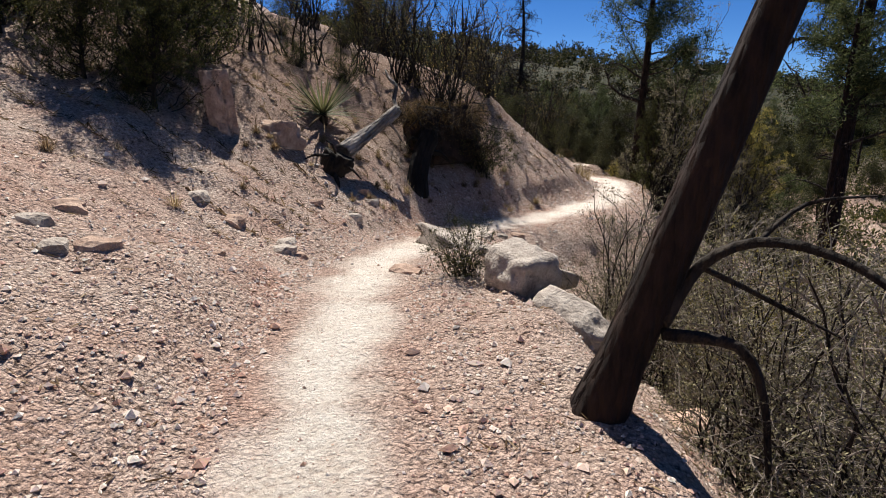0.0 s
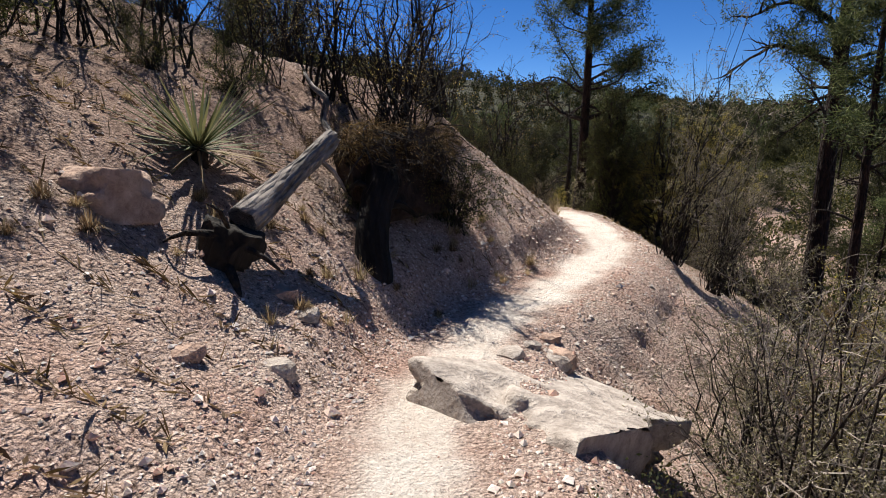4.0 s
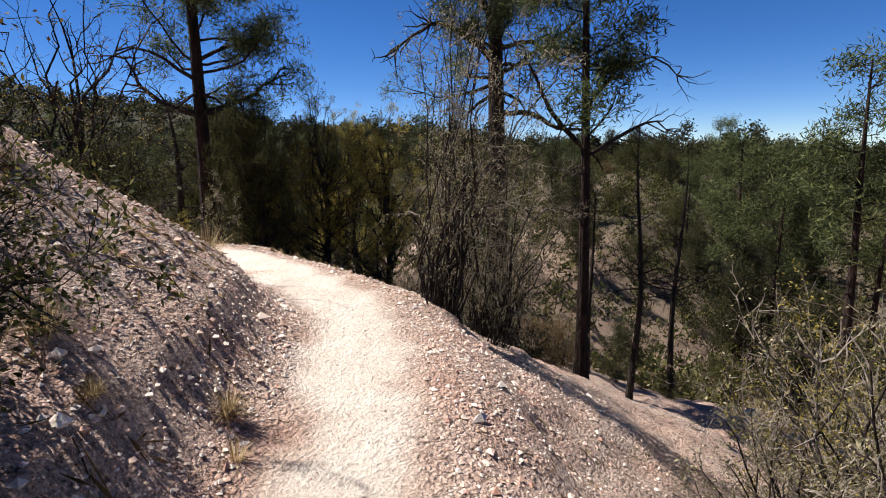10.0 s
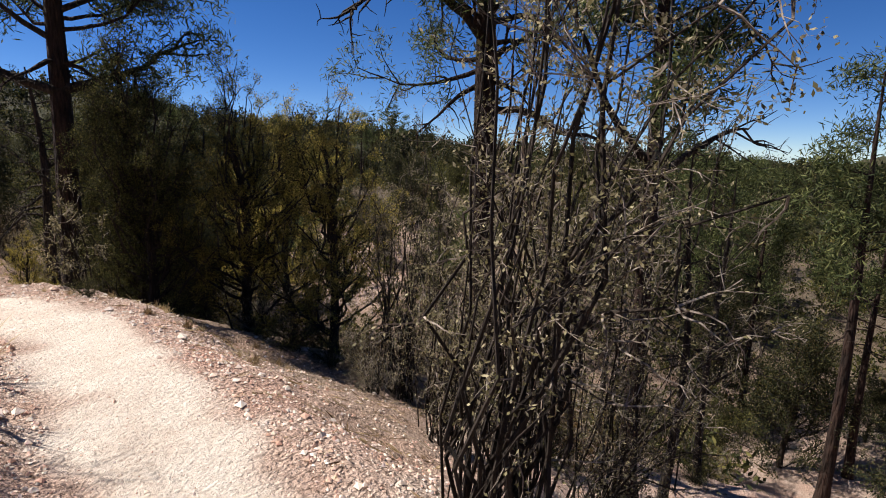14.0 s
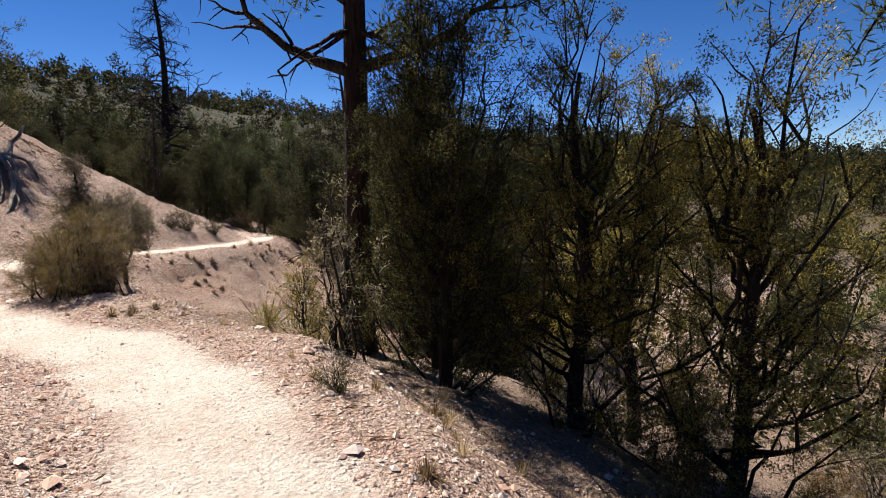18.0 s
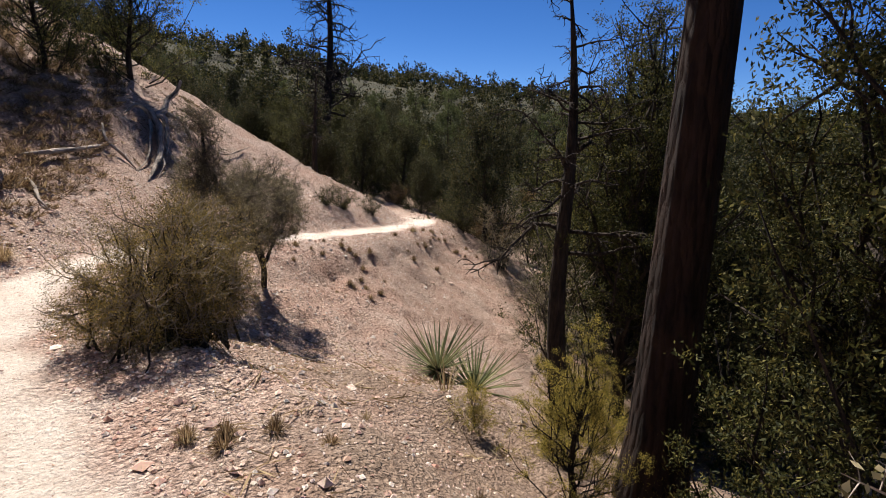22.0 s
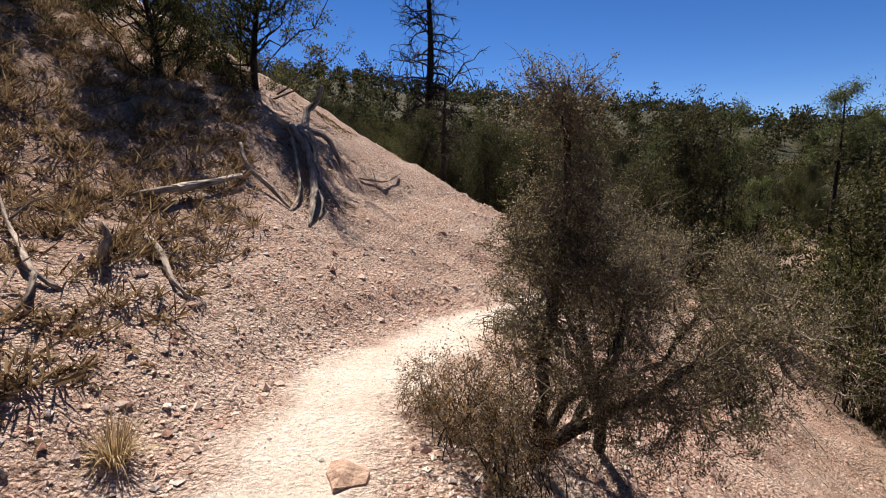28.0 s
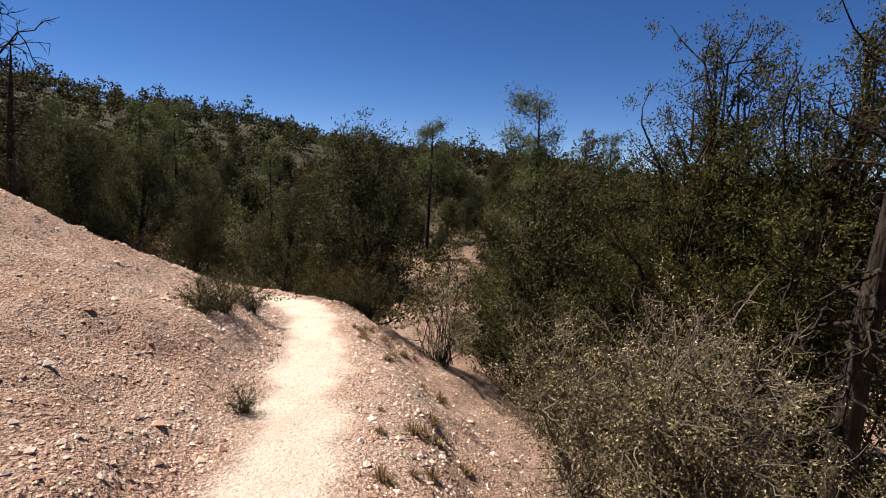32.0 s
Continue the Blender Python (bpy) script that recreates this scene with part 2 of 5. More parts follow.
M_STONE = stone_material("pale_conglomerate", (0.17, 0.135, 0.11), (0.50, 0.43, 0.365))
M_STONE_RED = stone_material("reddish_stone", (0.20, 0.12, 0.085), (0.52, 0.37, 0.28))

# ---- geometry helpers ----


class Geo:
    """Collects vertices and faces for one mesh."""

    def __init__(self):
        self.v, self.f, self.n = [], [], 0

    def add(self, verts, faces):
        verts = np.asarray(verts, float)
        self.v.append(verts)
        self.f.extend((np.asarray(faces) + self.n).tolist())
        self.n += len(verts)

    def tube(self, pts, radii, sides=5):
        pts = np.asarray(pts, float)
        k = len(pts)
        way = np.gradient(pts, axis=0)
        way /= np.linalg.norm(way, axis=1)[:, None] + 1e-9
        ref = np.where(abs(way[:, 2:]) < 0.9, np.array([[0, 0, 1.0]]), np.array([[1.0, 0, 0]]))
        a = np.cross(way, ref)
        a /= np.linalg.norm(a, axis=1)[:, None] + 1e-9
        c = np.cross(way, a)
        ang = np.linspace(0, 2 * np.pi, sides, endpoint=False)
        ring = pts[:, None] + np.asarray(radii, float)[:, None, None] * (np.cos(ang)[None, :, None] * a[:, None] + np.sin(ang)[None, :, None] * c[:, None])
        i = np.arange(k - 1)[:, None] * sides
        s = np.arange(sides)[None]
        t = (s + 1) % sides
        quads = np.stack([i + s, i + t, i + sides + t, i + sides + s], -1).reshape(-1, 4)
        self.add(ring.reshape(-1, 3), quads)

    def blades(self, base, way, length, width, rng):
        """Slender leaves: one kite-shaped quad each."""
        k = len(base)
        side = np.cross(way, rng.normal(size=(k, 3)))
        side /= np.linalg.norm(side, axis=1)[:, None] + 1e-9
        w = (np.ones(k) * width)[:, None]
        ln = (np.ones(k) * length)[:, None]
        v = np.stack([base, base + way * ln * 0.45 + side * w, base + way * ln, base + way * ln * 0.45 - side * w], 1)
        self.add(v.reshape(-1, 3), np.arange(4 * k).reshape(k, 4))

    def mesh(self, name, material, smooth=False):
        me = bpy.data.meshes.new(name)
        if self.n:
            me.from_pydata(np.concatenate(self.v).tolist(), [], self.f)
        me.materials.append(material)
        if smooth:
            me.polygons.foreach_set("use_smooth", [True] * len(me.polygons))
        me.update()
        return me


def part(name, geo, material, parent=None, label="", smooth=False):
    ob = new(name, geo.mesh(name, material, smooth))
    if parent:
        ob.parent = parent
    if label:
        ob["label"] = label
    return ob


def unit(v):
    v = np.asarray(v, float)
    return v / (np.linalg.norm(v) + 1e-9)


def branch_path(rng, start, way, length, steps, wobble, lift=0.0):
    """A wandering line that begins at start and bends up (or down) on its way."""
    pts, p, d = [np.asarray(start, float)], np.asarray(start, float), unit(way)
    for _ in range(steps):
        d = unit(d + rng.normal(0, wobble, 3) + (0, 0, lift))
        p = p + d * length / steps
        pts.append(p)
    return np.array(pts)


# ---- the lie of the land ----
# the footpath's centre line, level by level
TRAIL = np.array([
    (0.13, -8.9, -0.52), (0.05, -2.9, -0.51), (-0.11, 0.33, -0.49), (-0.55, 2.05, -0.45), (-0.75, 4.29, -0.47),
    (-0.65, 5.72, -0.58), (-0.17, 7.32, -0.79), (0.72, 8.95, -0.93), (1.93, 10.21, -0.96), (2.82, 11.0, -0.95),
    (3.73, 12.02, -0.94), (4.11, 13.04, -0.94), (4.6, 14.41, -0.98), (5.04, 15.88, -1.06), (5.08, 17.15, -1.13),
    (4.75, 18.81, -1.2), (3.89, 20.33, -1.25), (2.95, 21.96, -1.29), (2.7, 23.27, -1.32), (2.9, 24.7, -1.31),
    (3.35, 25.9, -1.38), (4.25, 27.15, -1.55), (5.17, 28.2, -1.70), (6.05, 29.3, -1.83), (7.09, 30.45, -1.97),
    (8.3, 32.2, -2.15), (8.75, 33.2, -2.22), (8.8, 34.6, -2.3), (8.3, 36.5, -2.4), (7.0, 39.5, -2.3), (4.0, 43.5, -1.7),
    (-2.0, 49.0, -0.8), (-10.0, 54.0, 0.5)])
# beside it, at some of its stations (by y): the slope uphill, the slope downhill, the level strip before it falls
SLOPE_Y = [-9, 2, 5, 7.5, 9.5, 12, 14, 17, 19, 21, 23, 25, 26.5, 28, 31, 35, 39, 52]
SLOPE_UP = [0.40, 0.40, 0.45, 0.76, 0.90, 0.90, 0.72, 0.38, 0.20, 0.22, 0.28, 0.42, 0.50, 0.48, 0.46, 0.5, 0.6, 0.5]
SLOPE_DOWN = [0.70, 0.70, 0.66, 0.64, 0.62, 0.62, 0.55, 0.50, 0.46, 0.36, 0.36, 0.48, 0.55, 0.62, 0.62, 0.55, 0.25, -0.1]
SLOPE_FAR = [0.45, 0.45, 0.45, 0.50, 0.55, 0.50, 0.40, 0.30, 0.35, 0.55, 0.70, 0.74, 0.74, 0.74, 0.70, 0.65, 0.6, 0.5]
SHELF_Y = [-9, 4.5, 6.5, 8, 15, 17, 20, 22, 52]
SHELF = [1.25, 1.25, 0.85, 0.42, 0.42, 0.7, 1.0, 0.6, 0.42]

# half the width of the trodden dust
WIDTH_Y = [-9, 5, 8, 12, 14.5, 19, 21, 23, 52]
WIDTH = [0.28, 0.26, 0.27, 0.33, 0.40, 0.44, 0.40, 0.36, 0.30]


def spline(points, step):
    """Points along a smooth curve through the given ones."""
    out = []
    for i in range(len(points) - 1):
        p0, p1, p2, p3 = points[max(i - 1, 0)], points[i], points[i + 1], points[min(i + 2, len(points) - 1)]
        k = max(2, int(np.linalg.norm(p2 - p1) / step))
        t = np.linspace(0, 1, k, endpoint=False)[:, None]
        out.append(0.5 * (2 * p1 + (p2 - p0) * t + (2 * p0 - 5 * p1 + 4 * p2 - p3) * t ** 2 + (3 * p1 - p0 - 3 * p2 + p3) * t ** 3))
    return np.concatenate(out + [points[-1:]])


LINE = spline(TRAIL, 0.3)
LINE_WAY = np.gradient(LINE[:, :2], axis=0)
LINE_WAY /= np.linalg.norm(LINE_WAY, axis=1)[:, None]
LINE_UP = np.interp(LINE[:, 1], SLOPE_Y, SLOPE_UP)
LINE_FAR = np.interp(LINE[:, 1], SLOPE_Y, SLOPE_FAR)
LINE_DOWN = np.interp(LINE[:, 1], SLOPE_Y, SLOPE_DOWN)
LINE_SHELF = np.interp(LINE[:, 1], SHELF_Y, SHELF)
FAR_YAW = [-180, -150, -110, -75, -57, -40, -27, -12, 4, 30, 90, 150, 180]
FAR_UP = [6, 1, -2.5, -2.2, 0.2, 2.0, 3.4, 5.4, 6.8, 9, 12, 9, 6]


def waves(x, y, size, seed):
    """Cheap smooth noise, about -1 to 1."""
    r = np.random.RandomState(seed)
    out = np.zeros_like(x)
    for _ in range(6):
        a, ph = r.uniform(0, 2 * np.pi, 2)
        k = 2 * np.pi / (size * r.uniform(0.6, 1.6))
        out += np.sin(k * (x * np.cos(a) + y * np.sin(a)) + ph + 1.5 * np.sin(0.6 * k * (x * np.sin(a) - y * np.cos(a)) + 2 * ph))
    return out / 3.2


def lumps(x, y, size, seed):
    """Smooth random noise, about -1 to 1, in lumps of the given size."""
    u, v = x / size, y / size
    i, j = np.floor(u).astype(np.int64), np.floor(v).astype(np.int64)
    fu, fv = u - i, v - j
    fu, fv = fu * fu * (3 - 2 * fu), fv * fv * (3 - 2 * fv)

    def at(a, b):
        h = (a * 374761393 + b * 668265263 + seed * 974711) & 0xFFFFFFFF
        h = ((h ^ (h >> 13)) * 1274126177) & 0xFFFFFFFF
        return ((h ^ (h >> 16)) & 0xFFFF) / 32767.5 - 1

    return (at(i, j) * (1 - fu) + at(i + 1, j) * fu) * (1 - fv) + (at(i, j + 1) * (1 - fu) + at(i + 1, j + 1) * fu) * fv


def land(x, y):
    """Height, distance from the footpath (left is plus) at places x, y."""
    x, y = np.asarray(x, float).ravel(), np.asarray(y, float).ravel()
    z, side = np.empty_like(x), np.empty_like(x)
    for a in range(0, len(x), 4000):
        px, py = x[a:a + 4000, None], y[a:a + 4000, None]
        dx, dy = px - LINE[None, :, 0], py - LINE[None, :, 1]
        d2 = dx ** 2 + dy ** 2
        lat = LINE_WAY[None, :, 0] * dy - LINE_WAY[None, :, 1] * dx
        near = d2.min(1, keepdims=True)
        w = (near + 0.08) ** 4 / (d2 + 0.08) ** 4
        w /= w.sum(1, keepdims=True)
        dist = np.sqrt(near[:, 0])
        sgn = np.sign((lat * w).sum(1))
        side[a:a + 4000] = dist * np.where(sgn == 0, 1, sgn)
        q = side[a:a + 4000]
        zt, up, down = (w * LINE[None, :, 2]).sum(1), (w * LINE_UP[None]).sum(1), (w * LINE_DOWN[None]).sum(1)
        left = np.maximum(q - 0.38, 0)
        right = np.maximum(-q - (w * LINE_SHELF[None]).sum(1), 0)
        upper = (w * LINE_FAR[None]).sum(1)
        rise = up * np.minimum(left, 2.6) * np.clip(left / 0.5, 0.3, 1) + upper * (np.clip(left - 2.6, 0, 8) + 0.4 * np.maximum(left - 10.6, 0))
        fall = down * right * np.clip(right / 0.8, 0.25, 1)
        low = zt - fall
        dip = np.clip((px[:, 0] - 11) / 8, 0, 1)
        floor = -5.1 + 0.25 * waves(px[:, 0], py[:, 0], 9, 5) - 4.2 * dip * dip * (3 - 2 * dip) * np.clip((18 - py[:, 0]) / 6, 0, 1) + 0.1 * np.maximum(px[:, 0] - 21, 0)
        low = np.where(q < 0, np.logaddexp(low * 2.8, floor * 2.8) / 2.8, low)
        h = low + rise
        cx, cy = px[:, 0] - 5, py[:, 0] - 15
        r = np.hypot(cx, cy)
        yaw = np.degrees(np.arctan2(-cx, cy))
        el = np.interp(yaw, FAR_YAW, FAR_UP)
        ridge = np.minimum(r, 170) * np.tan(np.radians(el)) + 0.018 * r * waves(px[:, 0], py[:, 0], 60, 8)
        ridge = np.where(r > 170, ridge - (r - 170) * 0.02, ridge)
        t = np.clip((r - 26) / 90, 0, 1)
        t = t * t * (3 - 2 * t)
        z[a:a + 4000] = h * (1 - t) + ridge * t
    off = np.clip((abs(side) - 0.4) / 0.8, 0, 1)
    z += off * (0.13 * lumps(x, y, 1.7, 1) + 0.06 * lumps(x, y, 0.62, 2) + 0.04 * lumps(x, y, 0.27, 3))
    z += (0.15 + 0.85 * off) * 0.022 * lumps(x, y, 0.13, 4) + 0.02 * lumps(x, y, 0.8, 5)
    return z, side


def height(x, y):
    return float(land([x], [y])[0][0])


def stretch(lo, hi, step, grow, reach):
    """Grid lines: even between lo and hi, wider and wider out to reach."""
    out = list(np.arange(lo, hi, step))
    s, p = step, out[-1]
    while p < reach:
        s *= grow
        p += s
        out.append(p)
    s, p = step, lo
    while p > -reach:
        s *= grow
        p -= s
        out.insert(0, p)
    return np.array(out)


def ground():
    gx, gy = stretch(-3.5, 9.5, 0.065, 1.07, 900), stretch(1.5, 33, 0.065, 1.07, 900)
    x, y = np.meshgrid(gx, gy)
    z, side = land(x, y)
    a, b = len(gy), len(gx)
    i = (np.arange(a - 1)[:, None] * b + np.arange(b - 1)[None]).ravel()
    geo = Geo()
    geo.add(np.stack([x.ravel(), y.ravel(), z], 1), np.stack([i, i + 1, i + b + 1, i + b], 1))
    ob = part("ground", geo, M_GROUND, smooth=True)
    rough_edge = 0.16 * waves(x.ravel(), y.ravel(), 1.3, 11) + 0.07 * waves(x.ravel(), y.ravel(), 0.4, 12)
    half = np.interp(y.ravel(), WIDTH_Y, WIDTH)
    path = np.clip((half + 0.14 + 0.6 * rough_edge - abs(side)) / 0.24, 0, 1) * np.clip((35.4 - y.ravel()) / 1.2, 0, 1)
    fall = waves(x.ravel(), y.ravel(), 3.0, 13)
    litter = np.clip((-side - 0.9 + 0.5 * fall) / 1.0, 0, 1) * np.clip((y.ravel() - 12) / 2, 0, 1) * 0.75 * np.clip((24 - y.ravel()) / 2, 0, 1)
    r = np.hypot(x.ravel() - 5, y.ravel() - 15)
    brush = np.maximum(np.clip((r - 28) / 20, 0, 1), np.clip((-side - 17) / 10, 0, 1) * 0.8)
    col = ob.data.color_attributes.new("cover", 'FLOAT_COLOR', 'POINT')
    col.data.foreach_set("color", np.stack([path, litter, brush, np.ones_like(r)], 1).ravel())
    red = np.clip((side - 1.3) / 1.6 + 0.5 * lumps(x.ravel(), y.ravel(), 1.4, 31) + 0.3 * lumps(x.ravel(), y.ravel(), 0.4, 32), 0, 1) * 0.85
    red *= np.clip((y.ravel() - 22) / 2, 0, 1) * np.clip((34 - y.ravel()) / 5, 0, 1) * np.clip((4.0 - x.ravel()) / 3, 0, 1) + np.clip((15 - y.ravel()) / 2, 0, 1) * np.clip((y.ravel() - 6.5) / 2, 0, 1)
    red = np.maximum(red, 0.26 * np.clip((y.ravel() - 23.5) / 1.5, 0, 1) * np.clip((abs(side) - 0.5) / 0.5, 0, 1) * (1 + lumps(x.ravel(), y.ravel(), 0.9, 33)))
    patch = ob.data.attributes.new("earth", 'FLOAT', 'POINT')
    patch.data.foreach_set("value", red)
    return tagged(ob, "pinkish gravel hillside with a pale dusty footpath", "ground", kind="structure")


ground()

# ---- plants ----


def finish(root, label, category, group=""):
    return tagged(root, label, category, group)


def crown_clumps(rng, geo, tips, count, length, width, spread, up=0.3):
    """Tufts of needles or leaves round the given tips."""
    tips = np.asarray(tips)
    base = np.repeat(tips, count, 0) + rng.normal(0, spread, (len(tips) * count, 3))
    way = rng.normal(0, 1, base.shape) + (0, 0, up)
    way /= np.linalg.norm(way, axis=1)[:, None]
    geo.blades(base, way, length * rng.uniform(0.6, 1.2, len(base)), width, rng)


def pine(seed, high, thick, first, reach, tufts=26, lean=(0, 0), green=1.0, needle=0.17, low=0.12, limbs=(), bark=None):
    """A pine: trunk with limbs, and a crown of needle tufts. first: where the live crown begins (0 to 1)."""
    rng = np.random.RandomState(seed)
    root = new("pine_tree")
    wood, leaf = Geo(), Geo()
    t = np.linspace(0, 1, 14)
    trunk = np.stack([lean[0] * t * high + 0.05 * np.sin(4 * t + seed) * high * 0.15, lean[1] * t * high + 0.04 * np.cos(5 * t + seed) * high * 0.15 * t, -0.3 + t * (high + 0.3)], 1)
    trunk[:, :2] -= trunk[0, :2]
    wood.tube(trunk, thick * (1.08 - t) ** 0.8 * (1 + 0.5 * np.exp(-t * 30)), 10)
    tips = []
    count = int(high * 3.2)
    for k in range(count):
        u = rng.uniform(low, 1.0) if k > 4 else rng.uniform(max(low, first * 0.5), first)
        p = np.array([np.interp(u, t, trunk[:, c]) for c in range(3)])
        a = k * 2.4 + rng.uniform(-0.5, 0.5)
        live = u > first
        shape = (1.15 - u) ** 0.6 if live else 0.55
        ln = reach * shape * rng.uniform(0.55, 1.15)
        way = (np.cos(a), np.sin(a), rng.uniform(-0.1, 0.45) if live else rng.uniform(-0.35, 0.1))
        path = branch_path(rng, p, way, ln, 6, 0.17, 0.05 if live else -0.02)
        r0 = thick * 0.28 * (1.1 - u * 0.8)
        wood.tube(path, np.linspace(r0, r0 * 0.2, 7), 5)
        subs = 8 if live else 3
        for s in range(subs):
            q = path[rng.randint(2, 7)]
            sub = branch_path(rng, q, unit(path[-1] - path[0]) + rng.normal(0, 0.7, 3), ln * rng.uniform(0.2, 0.45), 3, 0.25, 0.06)
            wood.tube(sub, np.linspace(r0 * 0.35, r0 * 0.1, 4), 3)
            if live and rng.rand() < green:
                tips += [sub[-1], sub[-2], sub[-1] + rng.normal(0, 0.12, 3)]
        if live and rng.rand() < green:
            tips += [path[-1], path[-2]]
    arms = []
    for pts, r0, live in limbs:
        arm_geo = Geo()
        line = spline(np.array(pts, float), 0.25)
        line[1:] += rng.normal(0, 0.025, line[1:].shape)
        arm_geo.tube(line, np.linspace(r0, r0 * 0.22, len(line)), 6)
        for s in range(int(len(line) * 1.3)):
            q = line[rng.randint(len(line) // 3, len(line))]
            sub = branch_path(rng, q, unit(line[-1] - line[0]) * 0.5 + rng.normal(0, 0.7, 3), rng.uniform(0.3, 0.8), 4, 0.3, 0.03 if live else -0.04)
            arm_geo.tube(sub, np.linspace(r0 * 0.3, r0 * 0.08, 5), 4)
            for _ in range(2):
                tw = branch_path(rng, sub[rng.randint(1, 5)], unit(sub[-1] - sub[0]) + rng.normal(0, 0.8, 3), 0.25, 2, 0.3)
                arm_geo.tube(tw, (r0 * 0.12, r0 * 0.09, r0 * 0.05), 3)
                if live:
                    tips += [tw[-1]]
            if live:
                tips += [sub[-1], sub[-2]]
        arms.append(arm_geo)
    if tips:
        crown_clumps(rng, leaf, tips, tufts, needle, 0.011, 0.12)
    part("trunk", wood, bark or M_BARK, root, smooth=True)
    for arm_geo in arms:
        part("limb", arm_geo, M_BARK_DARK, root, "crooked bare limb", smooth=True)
    if tips:
        part("crown", leaf, M_PINE, root)
    return root


def snag(seed, high, thick, reach, lean=0.0, low=0.36):
    """A dead standing tree with bare, drooping limbs."""
    rng = np.random.RandomState(seed)
    root = new("dead_tree")
    wood, arms = Geo(), []
    t = np.linspace(0, 1, 14)
    trunk = np.stack([lean * high * t + 0.012 * high * np.sin(7 * t + seed), 0.012 * high * np.sin(5 * t), -0.3 + t * (high + 0.3)], 1)
    wood.tube(trunk, thick * (1.04 - t) ** 0.75 * (1 + 0.4 * np.exp(-t * 25)), 8)
    for k in range(int(high * 4.5)):
        u = rng.uniform(low, 1.0) ** 0.8
        p = np.array([np.interp(u, t, trunk[:, c]) for c in range(3)])
        a = k * 2.4
        ln = reach * (1.25 - u) * rng.uniform(0.4, 1.1)
        r0 = max(thick * 0.30 * (1.2 - u), 0.1 * thick)
        arm_geo = Geo()
        arms.append(arm_geo)
        path = branch_path(rng, p, (np.cos(a), np.sin(a), rng.uniform(-0.1, 0.5)), ln, 6, 0.25, -0.02)
        arm_geo.tube(path, np.linspace(r0, r0 * 0.3, 7), 4)
        for _ in range(8):
            q = path[rng.randint(2, 7)]
            sub = branch_path(rng, q, unit(path[-1] - path[0]) * 0.7 + rng.normal(0, 0.7, 3), ln * rng.uniform(0.2, 0.45), 4, 0.35, -0.05)
            arm_geo.tube(sub, np.linspace(r0 * 0.42, r0 * 0.22, 5), 3)
            for _ in range(3):
                tw = branch_path(rng, sub[rng.randint(1, 5)], unit(sub[-1] - sub[0]) + rng.normal(0, 0.8, 3), ln * 0.15, 2, 0.3, -0.08)
                arm_geo.tube(tw, (r0 * 0.24, r0 * 0.2, r0 * 0.12), 3)
    part("trunk", wood, M_BARK_DARK, root, smooth=True)
    if high < 10:
        for arm_geo in arms:
            part("limb", arm_geo, M_BARK_DARK, root, smooth=True)
    else:
        crown = Geo()
        for arm_geo in arms:
            crown.add(np.concatenate(arm_geo.v), arm_geo.f)
        part("limbwork", crown, M_BARK_DARK, root, smooth=True)
    return root


def juniper(seed, high, wide, tufts=10, leafmat=None, stems=44, twigs=6, spray=0.085, sides=4, skirt=0.1, name="juniper_tree", puff=0.022):
    """A juniper: twisting stems into an egg-shaped crown of short upright scaly sprays."""
    rng = np.random.RandomState(seed)
    root = new(name)
    wood, leaf = Geo(), Geo()
    tips = []
    trunk = branch_path(rng, (0, 0, -0.2), (0.05, 0.05, 1), high * 0.92, 8, 0.09, 0.06)
    wood.tube(trunk, np.linspace(0.022, 0.005, 9) * high, 7)
    for k in range(stems):
        u = skirt + (1 - skirt) * rng.rand() ** 0.85
        a = k * 2.4 + rng.uniform(-0.4, 0.4)
        rad = 0.5 * wide * (1.0 - u) ** 0.55 * (0.55 + 0.6 * min(1, u / 0.3)) * rng.uniform(0.45, 1.1)
        v = max(0.0, u - 0.22) * 8
        q = np.array([np.interp(v, range(9), trunk[:, c]) for c in range(3)])
        goal = np.array([trunk[min(8, int(v) + 1), 0] + rad * np.cos(a), trunk[min(8, int(v) + 1), 1] + rad * np.sin(a), high * u])
        t = np.linspace(0, 1, 6)[:, None]
        limb = q + (goal - q) * t + np.array([0, 0, -0.05 * high]) * np.sin(np.pi * t)
        limb[1:] += rng.normal(0, 0.02 * high, (5, 3))
        wood.tube(limb, np.linspace(0.0065, 0.002, 6) * high, sides)
        for _ in range(twigs):
            p = limb[rng.randint(2, 6)]
            sub = branch_path(rng, p, unit((np.cos(a), np.sin(a), 0.9)) + rng.normal(0, 0.55, 3), 0.13 * wide * rng.uniform(0.5, 1.4), 3, 0.2, 0.1)
            wood.tube(sub, np.linspace(0.0022, 0.0008, 4) * high, 3)
            tips += [sub[1], sub[2], sub[3]]
    puffs = np.asarray(tips) + rng.normal(0, 0.03 * wide, (len(tips), 3))
    crown_clumps(rng, leaf, puffs, tufts, spray, spray * 0.16, puff * wide, 0.7)
    part("trunk", wood, M_BARK_DARK, root)
    part("crown", leaf, leafmat or M_JUNI, root)
    return root


